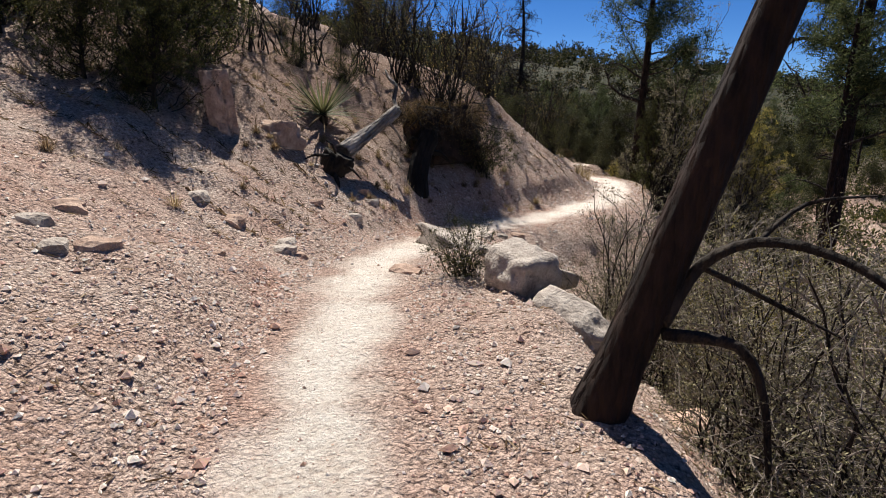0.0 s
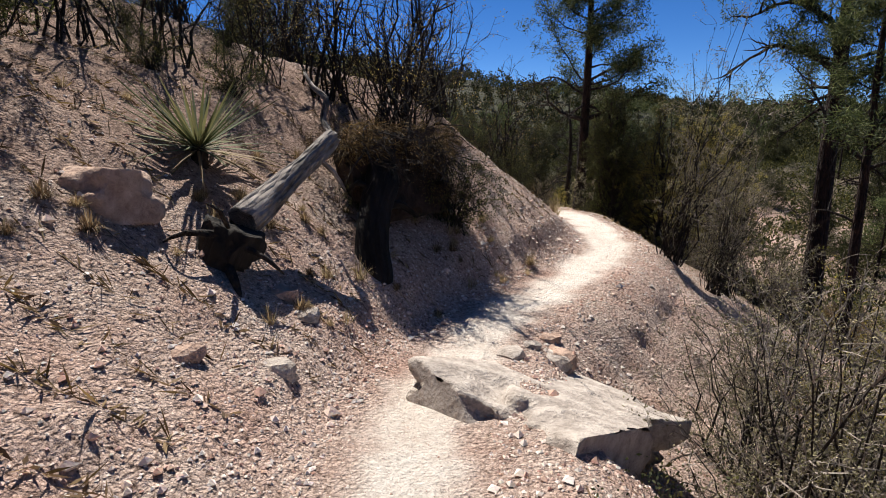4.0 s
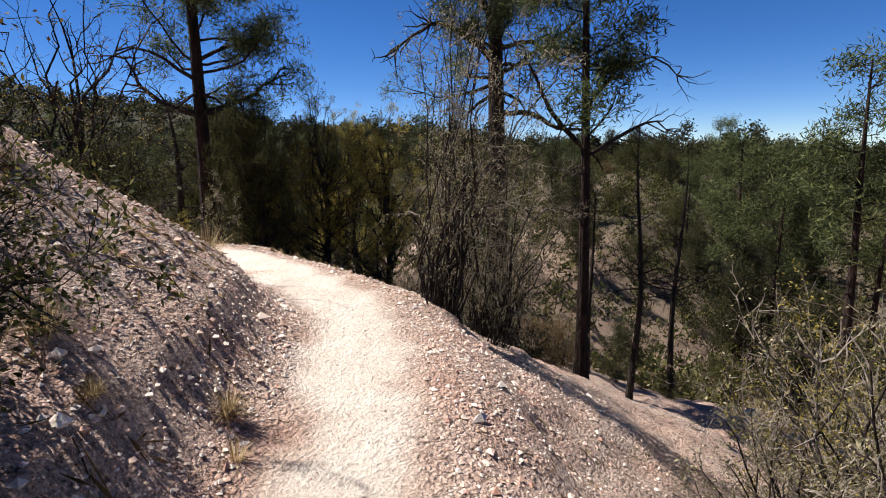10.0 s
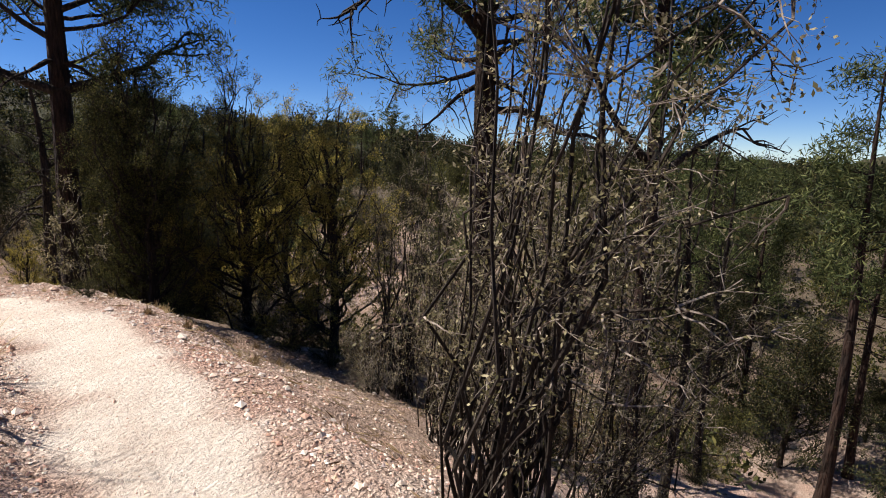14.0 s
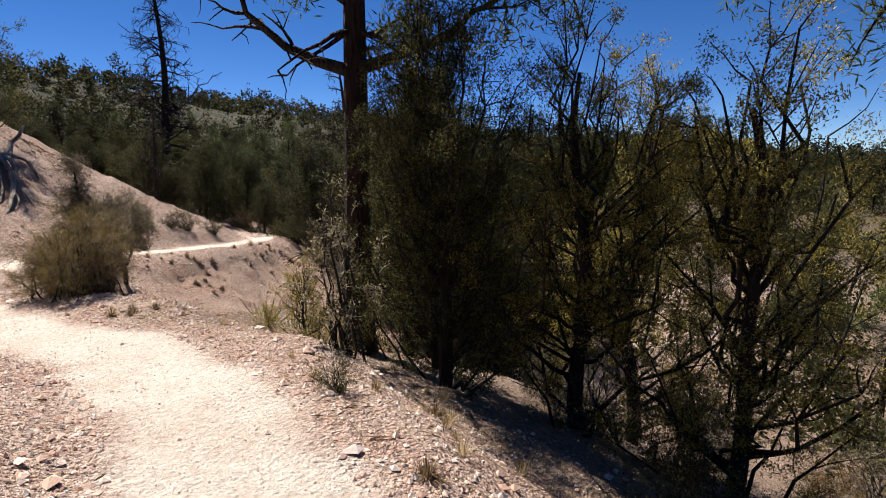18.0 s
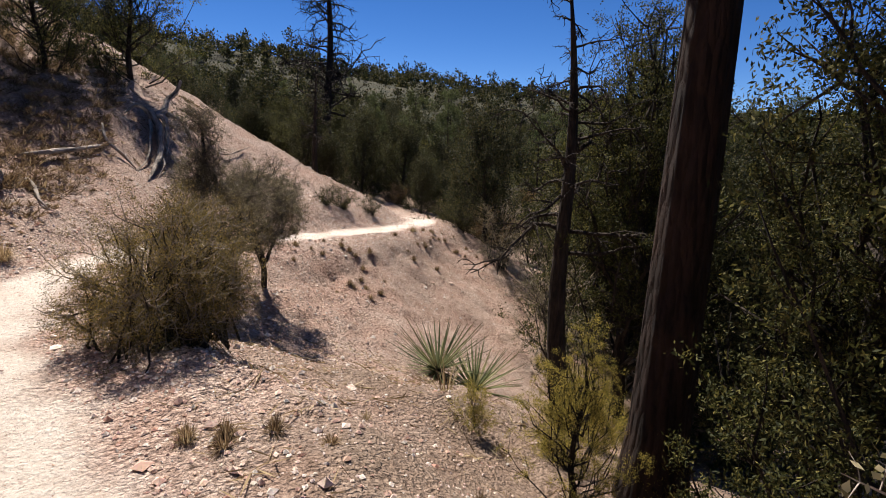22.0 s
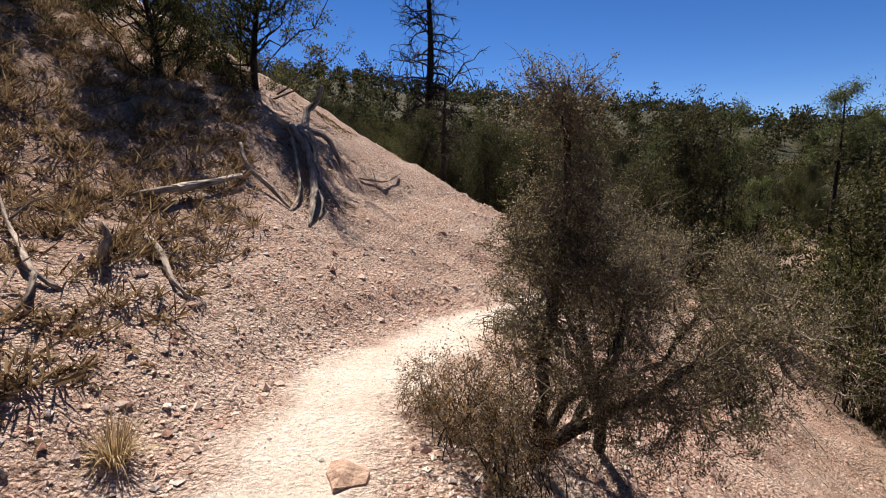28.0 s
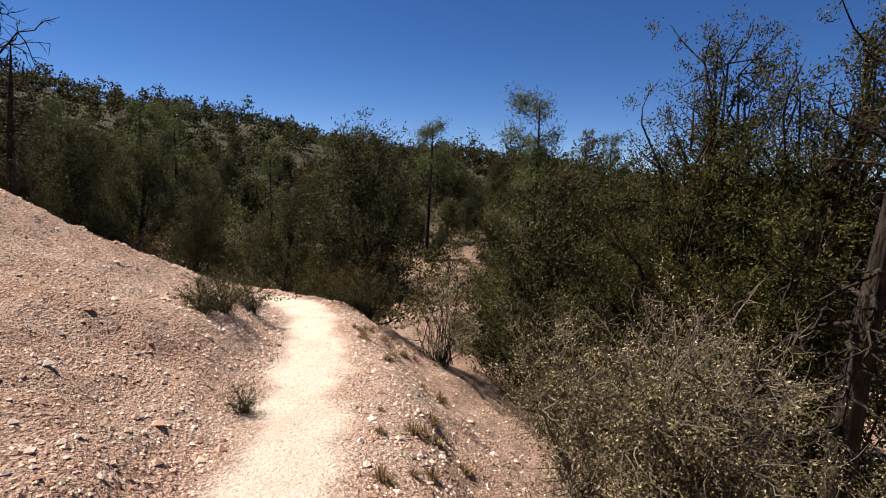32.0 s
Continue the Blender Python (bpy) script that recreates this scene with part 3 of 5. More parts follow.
def shrub(seed, high, wide, stems=22, leaves=900, leafmat=None, leaf_size=0.022, twigmat=None, name="shrub", lean=(0.0, 0.0), twigs=8, foot=0.09, thick=1.0, base=0.5):
    """A bush: bent stems that reach into a rounded crown, with forking twigs and small leaves on them."""
    rng = np.random.RandomState(seed)
    root = new(name)
    wood, leaf, canes = Geo(), Geo(), Geo()
    ends = []
    mid, size = np.array([lean[0], lean[1], high * (0.5 + 0.12 * base)]), np.array([wide, wide, high * 0.5])
    for k in range(stems):
        d = rng.normal(0, 1, 3)
        goal = mid + size * d / np.linalg.norm(d) * rng.uniform(0.45, 1.0) ** 0.6
        goal[2] = max(goal[2], 0.12 * high)
        start = np.array([rng.normal(0, foot), rng.normal(0, foot), -0.08])
        knee = start * 0.5 + goal * 0.5 + rng.normal(0, 0.10, 3) * wide + (0, 0, 0.10 * high)
        knee[:2] -= 0.15 * (goal - start)[:2]
        t = np.linspace(0, 1, 8)[:, None]
        stem = (1 - t) ** 2 * start + 2 * t * (1 - t) * knee + t ** 2 * goal
        stem[1:] += rng.normal(0, 0.018, (7, 3)) * high
        r0 = (0.005 + 0.008 * rng.rand() * high) * thick
        canes.tube(stem, np.linspace(r0, r0 * 0.25, 8), 4)
        for s in range(twigs):
            q = stem[rng.randint(3, 8)]
            ln = 0.36 * wide * rng.uniform(0.5, 1.2)
            sub = branch_path(rng, q, unit(q - mid) * 0.5 + unit(goal - start) * 0.5 + rng.normal(0, 0.55, 3), ln, 4, 0.28, 0.03)
            wood.tube(sub, np.linspace(r0 * 0.38, r0 * 0.12, 5), 3)
            for _ in range(3):
                p = sub[rng.randint(1, 5)]
                tw = branch_path(rng, p, unit(sub[-1] - sub[0]) + rng.normal(0, 0.8, 3), ln * 0.45, 2, 0.25)
                wood.tube(tw, (r0 * 0.18, r0 * 0.12, r0 * 0.06), 3)
                ends += [tw[0], tw[1], tw[2]]
    if leaves:
        ends = np.array(ends)
        pick = ends[rng.randint(0, len(ends), leaves)] + rng.normal(0, 0.02, (leaves, 3))
        way = rng.normal(0, 1, (leaves, 3)) + (0, 0, 0.4)
        way /= np.linalg.norm(way, axis=1)[:, None]
        leaf.blades(pick, way, leaf_size * rng.uniform(0.7, 1.4, leaves), leaf_size * 0.28, rng)
    dark = len(canes.f)
    canes.add(np.concatenate(wood.v), wood.f)
    frame_ob = part("branchwork", canes, M_BARK_DARK, root)
    frame_ob.data.materials.append(twigmat or M_TWIG)
    frame_ob.data.polygons.foreach_set("material_index", [0] * dark + [1] * (len(canes.f) - dark))
    if leaves:
        part("foliage", leaf, leafmat or M_OAK, root)
    return root


def put(ob, x, y, turn=0.0, size=1.0, sink=0.0, z=None):
    ob.matrix_basis = pose(x, y, (height(x, y) if z is None else z) - sink, 0, 0, turn) @ Matrix.Scale(size, 4)
    return ob


def again(ob, x, y, turn=0.0, size=1.0, sink=0.0, z=None):
    c = copy_thing(ob, Matrix())
    return put(c, x, y, turn, size, sink, z)


def rock(seed, size, material, name="rock", rough=0.22, cuts=3):
    """A weathered stone: a lumpy, partly flattened ball."""
    bm = bmesh.new()
    bmesh.ops.create_icosphere(bm, subdivisions=cuts, radius=1.0)
    off = Vector((seed * 3.7, seed * 1.3, seed * 2.1))
    for v in bm.verts:
        n = noise.noise(v.co * 1.1 + off) * rough * 1.6 + noise.noise(v.co * 2.7 + off) * rough * 0.8 + noise.noise(v.co * 7.0 + off) * rough * 0.3
        k = v.co.normalized() * (1 + n)
        k = Vector([max(-0.8, min(0.8, c)) if i < 2 else max(-0.7, min(0.78, c)) for i, c in enumerate(k)])
        v.co = Vector((k.x * size[0], k.y * size[1], k.z * size[2]))
    me = bpy.data.meshes.new(name)
    bm.to_mesh(me)
    bm.free()
    me.materials.append(material)
    me.polygons.foreach_set("use_smooth", [cuts > 2] * len(me.polygons))
    return new(name, me)


def tuft(seed, blades, length, droop=0.5, name="grass_tuft", material=None, width=0.004):
    """A tuft of dry grass: bent blades from one foot."""
    rng = np.random.RandomState(seed)
    geo = Geo()
    for _ in range(blades):
        a = rng.uniform(0, 2 * np.pi)
        ln = length * rng.uniform(0.5, 1.15)
        lean = rng.uniform(0.1, 0.9)
        base = np.array([0.05 * np.cos(a), 0.05 * np.sin(a), -0.02]) * rng.uniform(0.2, 1.3)
        out = np.array([np.cos(a), np.sin(a), 0])
        t = np.linspace(0, 1, 5)[:, None]
        line = base + out * (lean * ln * t) + np.array([0, 0, 1]) * ln * (t * (1.1 - 0.4 * lean) - droop * lean * t ** 2)
        side = np.array([-np.sin(a), np.cos(a), 0]) * width
        w = np.array([1, 0.9, 0.7, 0.45, 0.05])[:, None]
        geo.add(np.concatenate([line - side * w, line + side * w]), [(i, i + 1, i + 6, i + 5) for i in range(4)])
    ob = part(name, geo, material or M_GRASS)
    return ob


def yucca(seed, count, length):
    """A yucca: a rosette of stiff pointed leaves, dry ones hanging at the foot."""
    rng = np.random.RandomState(seed)
    root = new("yucca")
    green, dry = Geo(), Geo()
    for k in range(count):
        a = k * 2.39996
        u = (k + 0.5) / count
        up = 1.35 - 1.75 * u
        ln = length * rng.uniform(0.8, 1.1) * (1 - 0.25 * max(0, u - 0.7))
        way = unit((np.cos(a), np.sin(a), up))
        side = unit(np.cross(way, (0, 0, 1.0)))
        lift = np.cross(side, way)
        t = np.array([0, 0.25, 0.6, 1.0])[:, None]
        line = np.array([0, 0, 0.12]) + way * ln * t - np.array([0, 0, 1]) * 0.12 * ln * t ** 2 * (u > 0.5)
        w = np.array([0.6, 1.0, 0.75, 0.05])[:, None] * 0.016
        v = np.concatenate([line - side * w, line + lift * 0.006, line + side * w])
        f = [(i, i + 1, i + 5, i + 4) for i in range(3)] + [(i + 4, i + 5, i + 9, i + 8) for i in range(3)]
        (dry if u > 0.8 else green).add(v, f)
    stem = Geo()
    stem.tube([(0, 0, -0.1), (0, 0, 0.08), (0, 0, 0.2)], (0.07, 0.08, 0.04), 7)
    part("stem", stem, M_BARK_DARK, root)
    part("leaves", green, M_YUCCA, root)
    part("dry_leaves", dry, M_GRASS, root, "dry straw-coloured hanging leaves")
    return root


def wood_piece(name, lines, material=None, sides=8):
    """A log or dead branch from one or more bent lines of (place, radius): fluted, knotty, with broken ends."""
    geo, grain = Geo(), []
    for pts, radii in lines:
        p = spline(np.array(pts, float), 0.07)
        k = len(p)
        rr = np.random.RandomState(int(abs(p[0, 0]) * 100) + int(abs(p[-1, 1]) * 10))
        r = np.interp(np.linspace(0, 1, k), np.linspace(0, 1, len(radii)), radii)
        s = np.concatenate([[0], np.cumsum(np.linalg.norm(np.diff(p, axis=0), axis=1))])
        slow = np.interp(s, np.arange(0, s[-1] + 0.5, 0.25), rr.uniform(-1, 1, len(np.arange(0, s[-1] + 0.5, 0.25))))
        p[1:-1] += 0.12 * (r * slow)[1:-1, None] * rr.normal(0, 1, 3)
        way = np.gradient(p, axis=0)
        way /= np.linalg.norm(way, axis=1)[:, None] + 1e-9
        a = np.cross(way, unit(rr.normal(0, 1, 3)))
        a /= np.linalg.norm(a, axis=1)[:, None] + 1e-9
        c = np.cross(way, a)
        th = np.linspace(0, 2 * np.pi, sides, endpoint=False)[None]
        ph = rr.uniform(0, 6, 4)
        turn = (s / max(radii) * 0.12)[:, None]
        rad = r[:, None] * (1 + 0.10 * np.sin(2 * th + ph[0] + turn) + 0.08 * np.sin(3 * th + ph[1] - 1.5 * turn) + 0.05 * np.sin(5 * th + ph[2] + turn) + 0.10 * slow[:, None])
        rad[[0, -1]] *= rr.uniform(0.75, 1.0, (2, sides))
        ring = p[:, None] + rad[..., None] * (np.cos(th)[..., None] * a[:, None] + np.sin(th)[..., None] * c[:, None])
        ring[[0, -1]] += way[[0, -1], None] * (rr.uniform(-0.6, 0.6, (2, sides)) * r[[0, -1], None])[..., None]
        i, q = np.arange(k - 1)[:, None] * sides, np.arange(sides)[None]
        t = (q + 1) % sides
        quads = np.stack([i + q, i + t, i + sides + t, i + sides + q], -1).reshape(-1, 4)
        geo.add(np.concatenate([ring.reshape(-1, 3), [p[0], p[-1]]]), quads)
        base, last = geo.n - k * sides - 2, (k - 1) * sides
        for e in range(sides):
            geo.f.append([base + k * sides, base + (e + 1) % sides, base + e])
            geo.f.append([base + k * sides + 1, base + last + e, base + last + (e + 1) % sides])
        g = np.stack([np.cos(th) * r[:, None], np.sin(th) * r[:, None], s[:, None] + 0 * th], -1).reshape(-1, 3)
        grain += [g + rr.uniform(0, 9, 3), [g[0], g[-1]]]
    ob = part(name, geo, material or M_LOG, smooth=True)
    ob.data.attributes.new("grain", 'FLOAT_VECTOR', 'POINT').data.foreach_set("vector", np.concatenate(grain).ravel())
    return ob


def on(x, y, up=0.0):
    return (x, y, height(x, y) + up)


# tall pines beside the gully
pine_a = put(pine(3, 15.5, 0.27, 0.42, 3.6, tufts=40, low=0.42, limbs=(
    ([(0, 0, 6.9), (-0.48, 0.25, 7.4), (-0.95, 0.5, 7.7), (-1.5, 0.72, 7.85), (-1.9, 0.95, 7.7), (-2.4, 1.25, 7.2)], 0.10, False),
    ([(0, 0, 7.0), (-0.45, 0.05, 8.2), (-0.85, 0.2, 8.6), (-1.6, 0.45, 8.9), (-2.4, 0.9, 8.6)], 0.12, True),
    ([(0, 0, 5.85), (0.7, -0.6, 5.8), (1.2, -1.05, 5.45), (1.75, -1.65, 5.3), (2.3, -2.1, 4.7)], 0.085, False),
    ([(0, 0, 7.4), (0.8, -0.5, 7.6), (1.5, -0.9, 7.2), (2.2, -1.2, 6.9)], 0.07, False))), 11.0, 14.85, 0, 0.86)
finish(pine_a, "tall pine with shade-darkened bark and open needle crown above the gully", "pine tree")
pine_c = put(pine(8, 9.6, 0.12, 0.48, 1.7, tufts=34, green=0.9, low=0.4, limbs=(
    ([(0, 0, 4.3), (-0.35, 0.3, 4.7), (-0.7, 0.55, 5.3), (-0.95, 0.75, 6.0)], 0.055, False),
    ([(0, 0, 4.2), (0.5, -0.35, 4.5), (0.95, -0.7, 4.75), (1.35, -1.0, 4.7)], 0.05, False),
    ([(0, 0, 5.0), (0.4, -0.4, 5.7), (0.9, -0.8, 5.9), (1.5, -1.1, 5.6)], 0.045, False),
    ([(0, 0, 3.0), (-0.5, 0.3, 3.3), (-1.0, 0.5, 3.2)], 0.035, False))), 8.6, 11.85, 0, 0.86)
finish(pine_c, "slim pine with bare lower limbs standing in the gully", "pine tree")
pine_b = put(pine(12, 10.6, 0.185, 0.40, 2.5, tufts=40, low=0.40, limbs=(
    ([(0, 0, 3.6), (-0.35, 0.1, 3.7), (-0.7, 0.15, 3.85), (-1.1, 0.2, 4.2), (-1.25, 0.3, 4.7)], 0.085, False),
    ([(0, 0, 3.6), (0.4, -0.15, 3.7), (0.85, -0.3, 3.95), (1.25, -0.5, 4.1), (1.8, -0.7, 4.6)], 0.095, True),
    ([(0, 0, 4.7), (0.55, -0.2, 5.0), (1.2, -0.4, 5.3), (1.9, -0.6, 5.4)], 0.06, True),
    ([(0, 0, 4.4), (-0.55, 0.2, 4.8), (-1.1, 0.3, 4.9), (-1.7, 0.35, 4.6)], 0.05, False))), 7.3, 20.65, 0)
finish(pine_b, "stout forked pine beside the footpath above dark junipers", "pine tree")
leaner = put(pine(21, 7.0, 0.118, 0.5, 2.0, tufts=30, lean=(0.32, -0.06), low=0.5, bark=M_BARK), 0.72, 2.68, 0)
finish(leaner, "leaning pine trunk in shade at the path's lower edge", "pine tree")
juni_dark = put(juniper(5, 3.9, 2.7, tufts=62, stems=64, twigs=7, spray=0.034, puff=0.014, skirt=0.16), 7.57, 18.89, 0)
finish(juni_dark, "dense dark green juniper shading the bank", "juniper tree")
juni_gold = put(juniper(6, 4.2, 2.8, tufts=66, leafmat=M_GOLD, stems=44, twigs=6, skirt=0.2, spray=0.034, puff=0.014), 8.68, 18.05, 0)
finish(juni_gold, "yellow-green juniper with pale bare lower branches", "juniper tree")
finish(again(juni_gold, 9.19, 16.63, 120, 0.95), "yellow-green juniper beside the shaded bank", "juniper tree")
finish(again(juni_gold, 10.02, 18.48, 220, 1.05), "open yellow-green juniper below the path", "juniper tree")
finish(again(juni_dark, 8.11, 19.99, 190, 0.85), "dark green juniper crowding the stout pine", "juniper tree")
finish(again(juni_dark, 10.6, 25.7, 60, 1.65), "tall dark juniper standing below the spur", "juniper tree")
finish(again(juni_dark, 11.58, 27.12, 10, 1.7), "tall dark juniper below the spur", "juniper tree")
finish(again(juni_gold, 6.50, 20.27, 200, 0.26), "low green juniper seedling by the path", "juniper tree")
low_gold = put(juniper(9, 0.95, 1.1, tufts=22, leafmat=M_GOLD, stems=30, twigs=5, spray=0.03, puff=0.03), 6.94, 21.18, 0, 0.55)
finish(low_gold, "low yellow-green juniper bush on the bank", "juniper tree", "low juniper bushes")
for x, y, a, k in ((6.32, 21.35, 50, 0.35), (7.29, 20.56, 20, 0.5), (7.69, 21.95, 80, 0.6), (8.37, 22.97, 200, 0.8)):
    again(low_gold, x, y, a, k)

# bushes along the path
bush_a = put(shrub(31, 1.02, 0.62, 130, 130000, M_OAK, 0.0098, twigs=9, base=-0.4, foot=0.2), 4.24, 21.94)
finish(bush_a, "dense olive scrub bush with brown dry twigs by the path", "bush")


def crowned_bush(seed, stems, lobes, material, leaf_size, dead=0.25):
    """A hollow bush: bent main stems that carry rounded lobes of twigs and small leaves."""
    rng = np.random.RandomState(seed)
    root = new("bush")
    joints = []
    for pts, rad in stems:
        line = spline(np.array(pts, float), 0.1)
        line[1:] += rng.normal(0, 0.012, line[1:].shape)
        cane = Geo()
        cane.tube(line, np.linspace(rad, rad * 0.3, len(line)), 7)
        part("stem", cane, M_BARK_DARK, root, "thick bent dark stem", smooth=True)
        joints.append(line[len(line) // 3:])
    joints = np.concatenate(joints)
    for mid, size, twigs, leaves in lobes:
        mid, size = np.array(mid, float), np.array(size, float)
        wood, leaf, ends = Geo(), Geo(), []
        for _ in range(twigs):
            d = unit(rng.normal(0, 1, 3))
            goal = mid + size * d * rng.uniform(0.25, 1.0) ** 0.5
            near = np.argsort(np.linalg.norm(joints - goal, axis=1) + rng.uniform(0, 0.35, len(joints)))[0]
            start = joints[near]
            t = np.linspace(0, 1, 7)[:, None]
            arm = start + (goal - start) * t + np.sin(np.pi * t) * rng.normal(0, 0.07, 3)
            arm[1:] += rng.normal(0, 0.012, (6, 3))
            wood.tube(arm, np.linspace(0.0065, 0.002, 7), 4)
            bare_twig = rng.rand() < dead
            for _ in range(7):
                q = arm[rng.randint(2, 7)]
                sub = branch_path(rng, q, d * 0.5 + rng.normal(0, 0.6, 3), rng.uniform(0.08, 0.22), 4, 0.3, 0.03)
                wood.tube(sub, np.linspace(0.0024, 0.001, 5), 3)
                for _ in range(3):
                    tw = branch_path(rng, sub[rng.randint(1, 5)], unit(sub[-1] - sub[0]) + rng.normal(0, 0.8, 3), rng.uniform(0.03, 0.09), 2, 0.25)
                    wood.tube(tw, (0.0014, 0.001, 0.0007), 3)
                    if not bare_twig:
                        ends += [tw[1], tw[2]]
        part("branchwork", wood, M_TWIG_DARK, root)
        ends = np.array(ends)
        pick = ends[rng.randint(0, len(ends), leaves)] + rng.normal(0, 0.014, (leaves, 3))
        way = rng.normal(0, 1, (leaves, 3)) + (0, 0, 0.4)
        way /= np.linalg.norm(way, axis=1)[:, None]
        leaf.blades(pick, way, leaf_size * rng.uniform(0.7, 1.4, leaves), leaf_size * 0.27, rng)
        part("foliage", leaf, material, root)
    return root


bush_b = put(crowned_bush(32, [
    ([(0, 0, -0.15), (0.02, -0.06, 0.3), (0.0, -0.16, 0.65), (0.05, -0.2, 1.1), (0.08, -0.22, 1.5), (0.06, -0.23, 1.85)], 0.045),
    ([(0.02, 0, 0.0), (0.12, -0.12, 0.22), (0.32, -0.3, 0.42), (0.6, -0.42, 0.62), (0.85, -0.5, 0.85)], 0.042),
    ([(0.05, 0.02, 0.05), (0.2, 0.05, 0.3), (0.4, -0.1, 0.65), (0.35, -0.3, 1.05)], 0.032),
    ([(0.12, -0.12, 0.22), (0.4, 0.1, 0.3), (0.8, 0.1, 0.5), (1.0, 0.0, 0.85)], 0.028)],
    [((0.40, -0.42, 0.83), (0.70, 0.62, 0.46), 210, 76000), ((-0.05, -0.25, 1.28), (0.2, 0.2, 0.2), 34, 10000),
     ((0.12, -0.23, 1.42), (0.17, 0.17, 0.28), 26, 7000), ((0.05, -0.23, 1.93), (0.17, 0.17, 0.11), 24, 6500)],
    M_GREYLEAF, 0.011), 4.11, 24.86)
finish(bush_b, "grey twiggy bush with thick bent stems by the path", "bush")
bush_c = put(crowned_bush(40, [
    ([(0, 0, -0.15), (-0.05, 0.02, 0.4), (-0.12, 0.08, 0.8), (-0.1, 0.12, 1.2)], 0.045),
    ([(0, 0, 0.2), (-0.15, 0.1, 0.55), (-0.35, 0.2, 0.72), (-0.62, 0.3, 0.7)], 0.028),
    ([(0, 0, 0.2), (0.15, 0.1, 0.6), (0.3, 0.15, 1.0)], 0.03),
    ([(0, 0, 0.3), (-0.1, 0.25, 0.7), (-0.15, 0.45, 1.0)], 0.026)],
    [((0.02, 0.14, 1.27), (0.52, 0.48, 0.36), 150, 36000), ((-0.38, 0.25, 0.86), (0.26, 0.26, 0.12), 26, 700)],
    M_GREYLEAF, 0.0105, 0.35), 4.72, 25.32, z=height(4.72, 25.32) + 0.06)
finish(bush_c, "grey brushy bush with tangled dead lower twigs", "bush")
dry_brush = put(shrub(44, 0.55, 0.30, 46, 4200, M_RUST, 0.014, twigs=7, thick=0.6, foot=0.12, base=0.2), 3.74, 24.72)
finish(dry_brush, "low rust-brown dry brush at a bush's foot", "bush", "dry brush")
for x, y, a, k in ((3.86, 24.42, 70, 0.8), (3.98, 24.98, 150, 0.9), (3.55, 25.06, 220, 0.6), (4.35, 24.2, 20, 0.7)):
    again(dry_brush, x, y, a, k)
bare = put(shrub(34, 3.9, 0.78, 54, 8000, M_DRYLEAF, 0.023, twigs=7, thick=0.5, foot=0.12, base=0.9, lean=(0.5, -0.32)), 4.74, 11.78)
finish(bare, "tall bare multi-stemmed bush with pale twigs", "bush", "bare bushes below the path")
thick = put(shrub(35, 2.0, 1.05, 48, 7500, M_DRYLEAF, 0.024, twigs=8, foot=0.16), 2.31, 6.59)
finish(thick, "dry brushy thicket of thin grey stems", "bush", "bare bushes below the path")
oak = put(shrub(36, 2.8, 1.3, 32, 1800, M_OAK, 0.028, M_BARK_DARK, twigs=6, thick=1.3, foot=0.2), 0.14, 11.42)
finish(oak, "dark-stemmed scrub oak on top of the bank", "bush", "scrub oaks on the bank")
scrub = put(shrub(37, 1.0, 0.75, 44, 5000, M_JUNI, 0.028, M_BARK_DARK, twigs=8, base=0), 0.75, 10.88, sink=0.05)
finish(scrub, "dark matted scrub overhanging the bank", "bush", "scrub oaks on the bank")

place_rng = np.random.RandomState(77)
for x, y, k in ((5.41, 11.52, 0.62), (6.29, 12.30, 0.75), (6.61, 13.10, 0.7), (8.07, 14.58, 0.9), (7.96, 12.83, 0.6)):
    again(bare, x, y, place_rng.uniform(0, 360), k)
for x, y, k in ((2.19, 5.45, 0.7), (2.82, 7.71, 0.85), (3.33, 6.48, 1.1), (4.06, 8.14, 1.1), (3.86, 8.67, 0.6), 
                (7.23, 7.61, 0.9), (3.01, 4.60, 1.1), (4.45, 5.51, 1.3), (5.66, 6.77, 1.3), (2.34, 3.70, 0.9), (1.82, 2.99, 0.7), (2.26, 2.40, 0.9), (1.97, 1.70, 0.7),
                (3.60, 3.31, 1.3), (5.14, 4.12, 1.5), (6.86, 5.34, 1.5), (9.80, 26.72, 1.0), (10.85, 29.08, 1.1), (10.32, 31.03, 0.8)):
    again(thick, x, y, place_rng.uniform(0, 360), k)
for x, y, k in ((-0.72, 12.32, 0.9), (-1.44, 14.74, 0.9), (-5.67, 10.67, 1.2), (1.01, 13.39, 0.7),
                (-6.12, 8.28, 1.2), (-3.33, 14.64, 1.0), (0.47, 15.06, 0.9), (-4.82, 13.07, 1.4), (2.82, 15.03, 0.8), (0.96, 15.80, 1.0)):
    again(oak, x, y, place_rng.uniform(0, 360), k)
for x, y, k in ((0.30, 11.08, 0.55), (-0.33, 10.82, 0.5), (-0.43, 10.12, 0.45), (0.17, 4.88, 0.55), (-2.75, 10.77, 0.5), (-3.82, 7.29, 0.6), (-1.92, 11.06, 0.6), (-3.45, 12.33, 0.5), (-2.30, 13.36, 0.6), (2.85, 14.19, 0.7), (5.81, 17.18, 0.22),
                (5.88, 31.01, 0.45), (6.29, 31.31, 0.6), (7.10, 31.99, 0.5), (5.13, 28.85, 0.25), (9.77, 32.59, 0.9), (10.12, 34.36, 1.0)):
    again(scrub, x, y, place_rng.uniform(0, 360), k)
gold_bush = put(shrub(39, 2.2, 1.15, 40, 9000, M_GOLD, 0.026, twigs=8, foot=0.15), 4.76, 8.06)
finish(gold_bush, "yellow-green leafy bush below the path", "bush", "leafy bushes below the path")
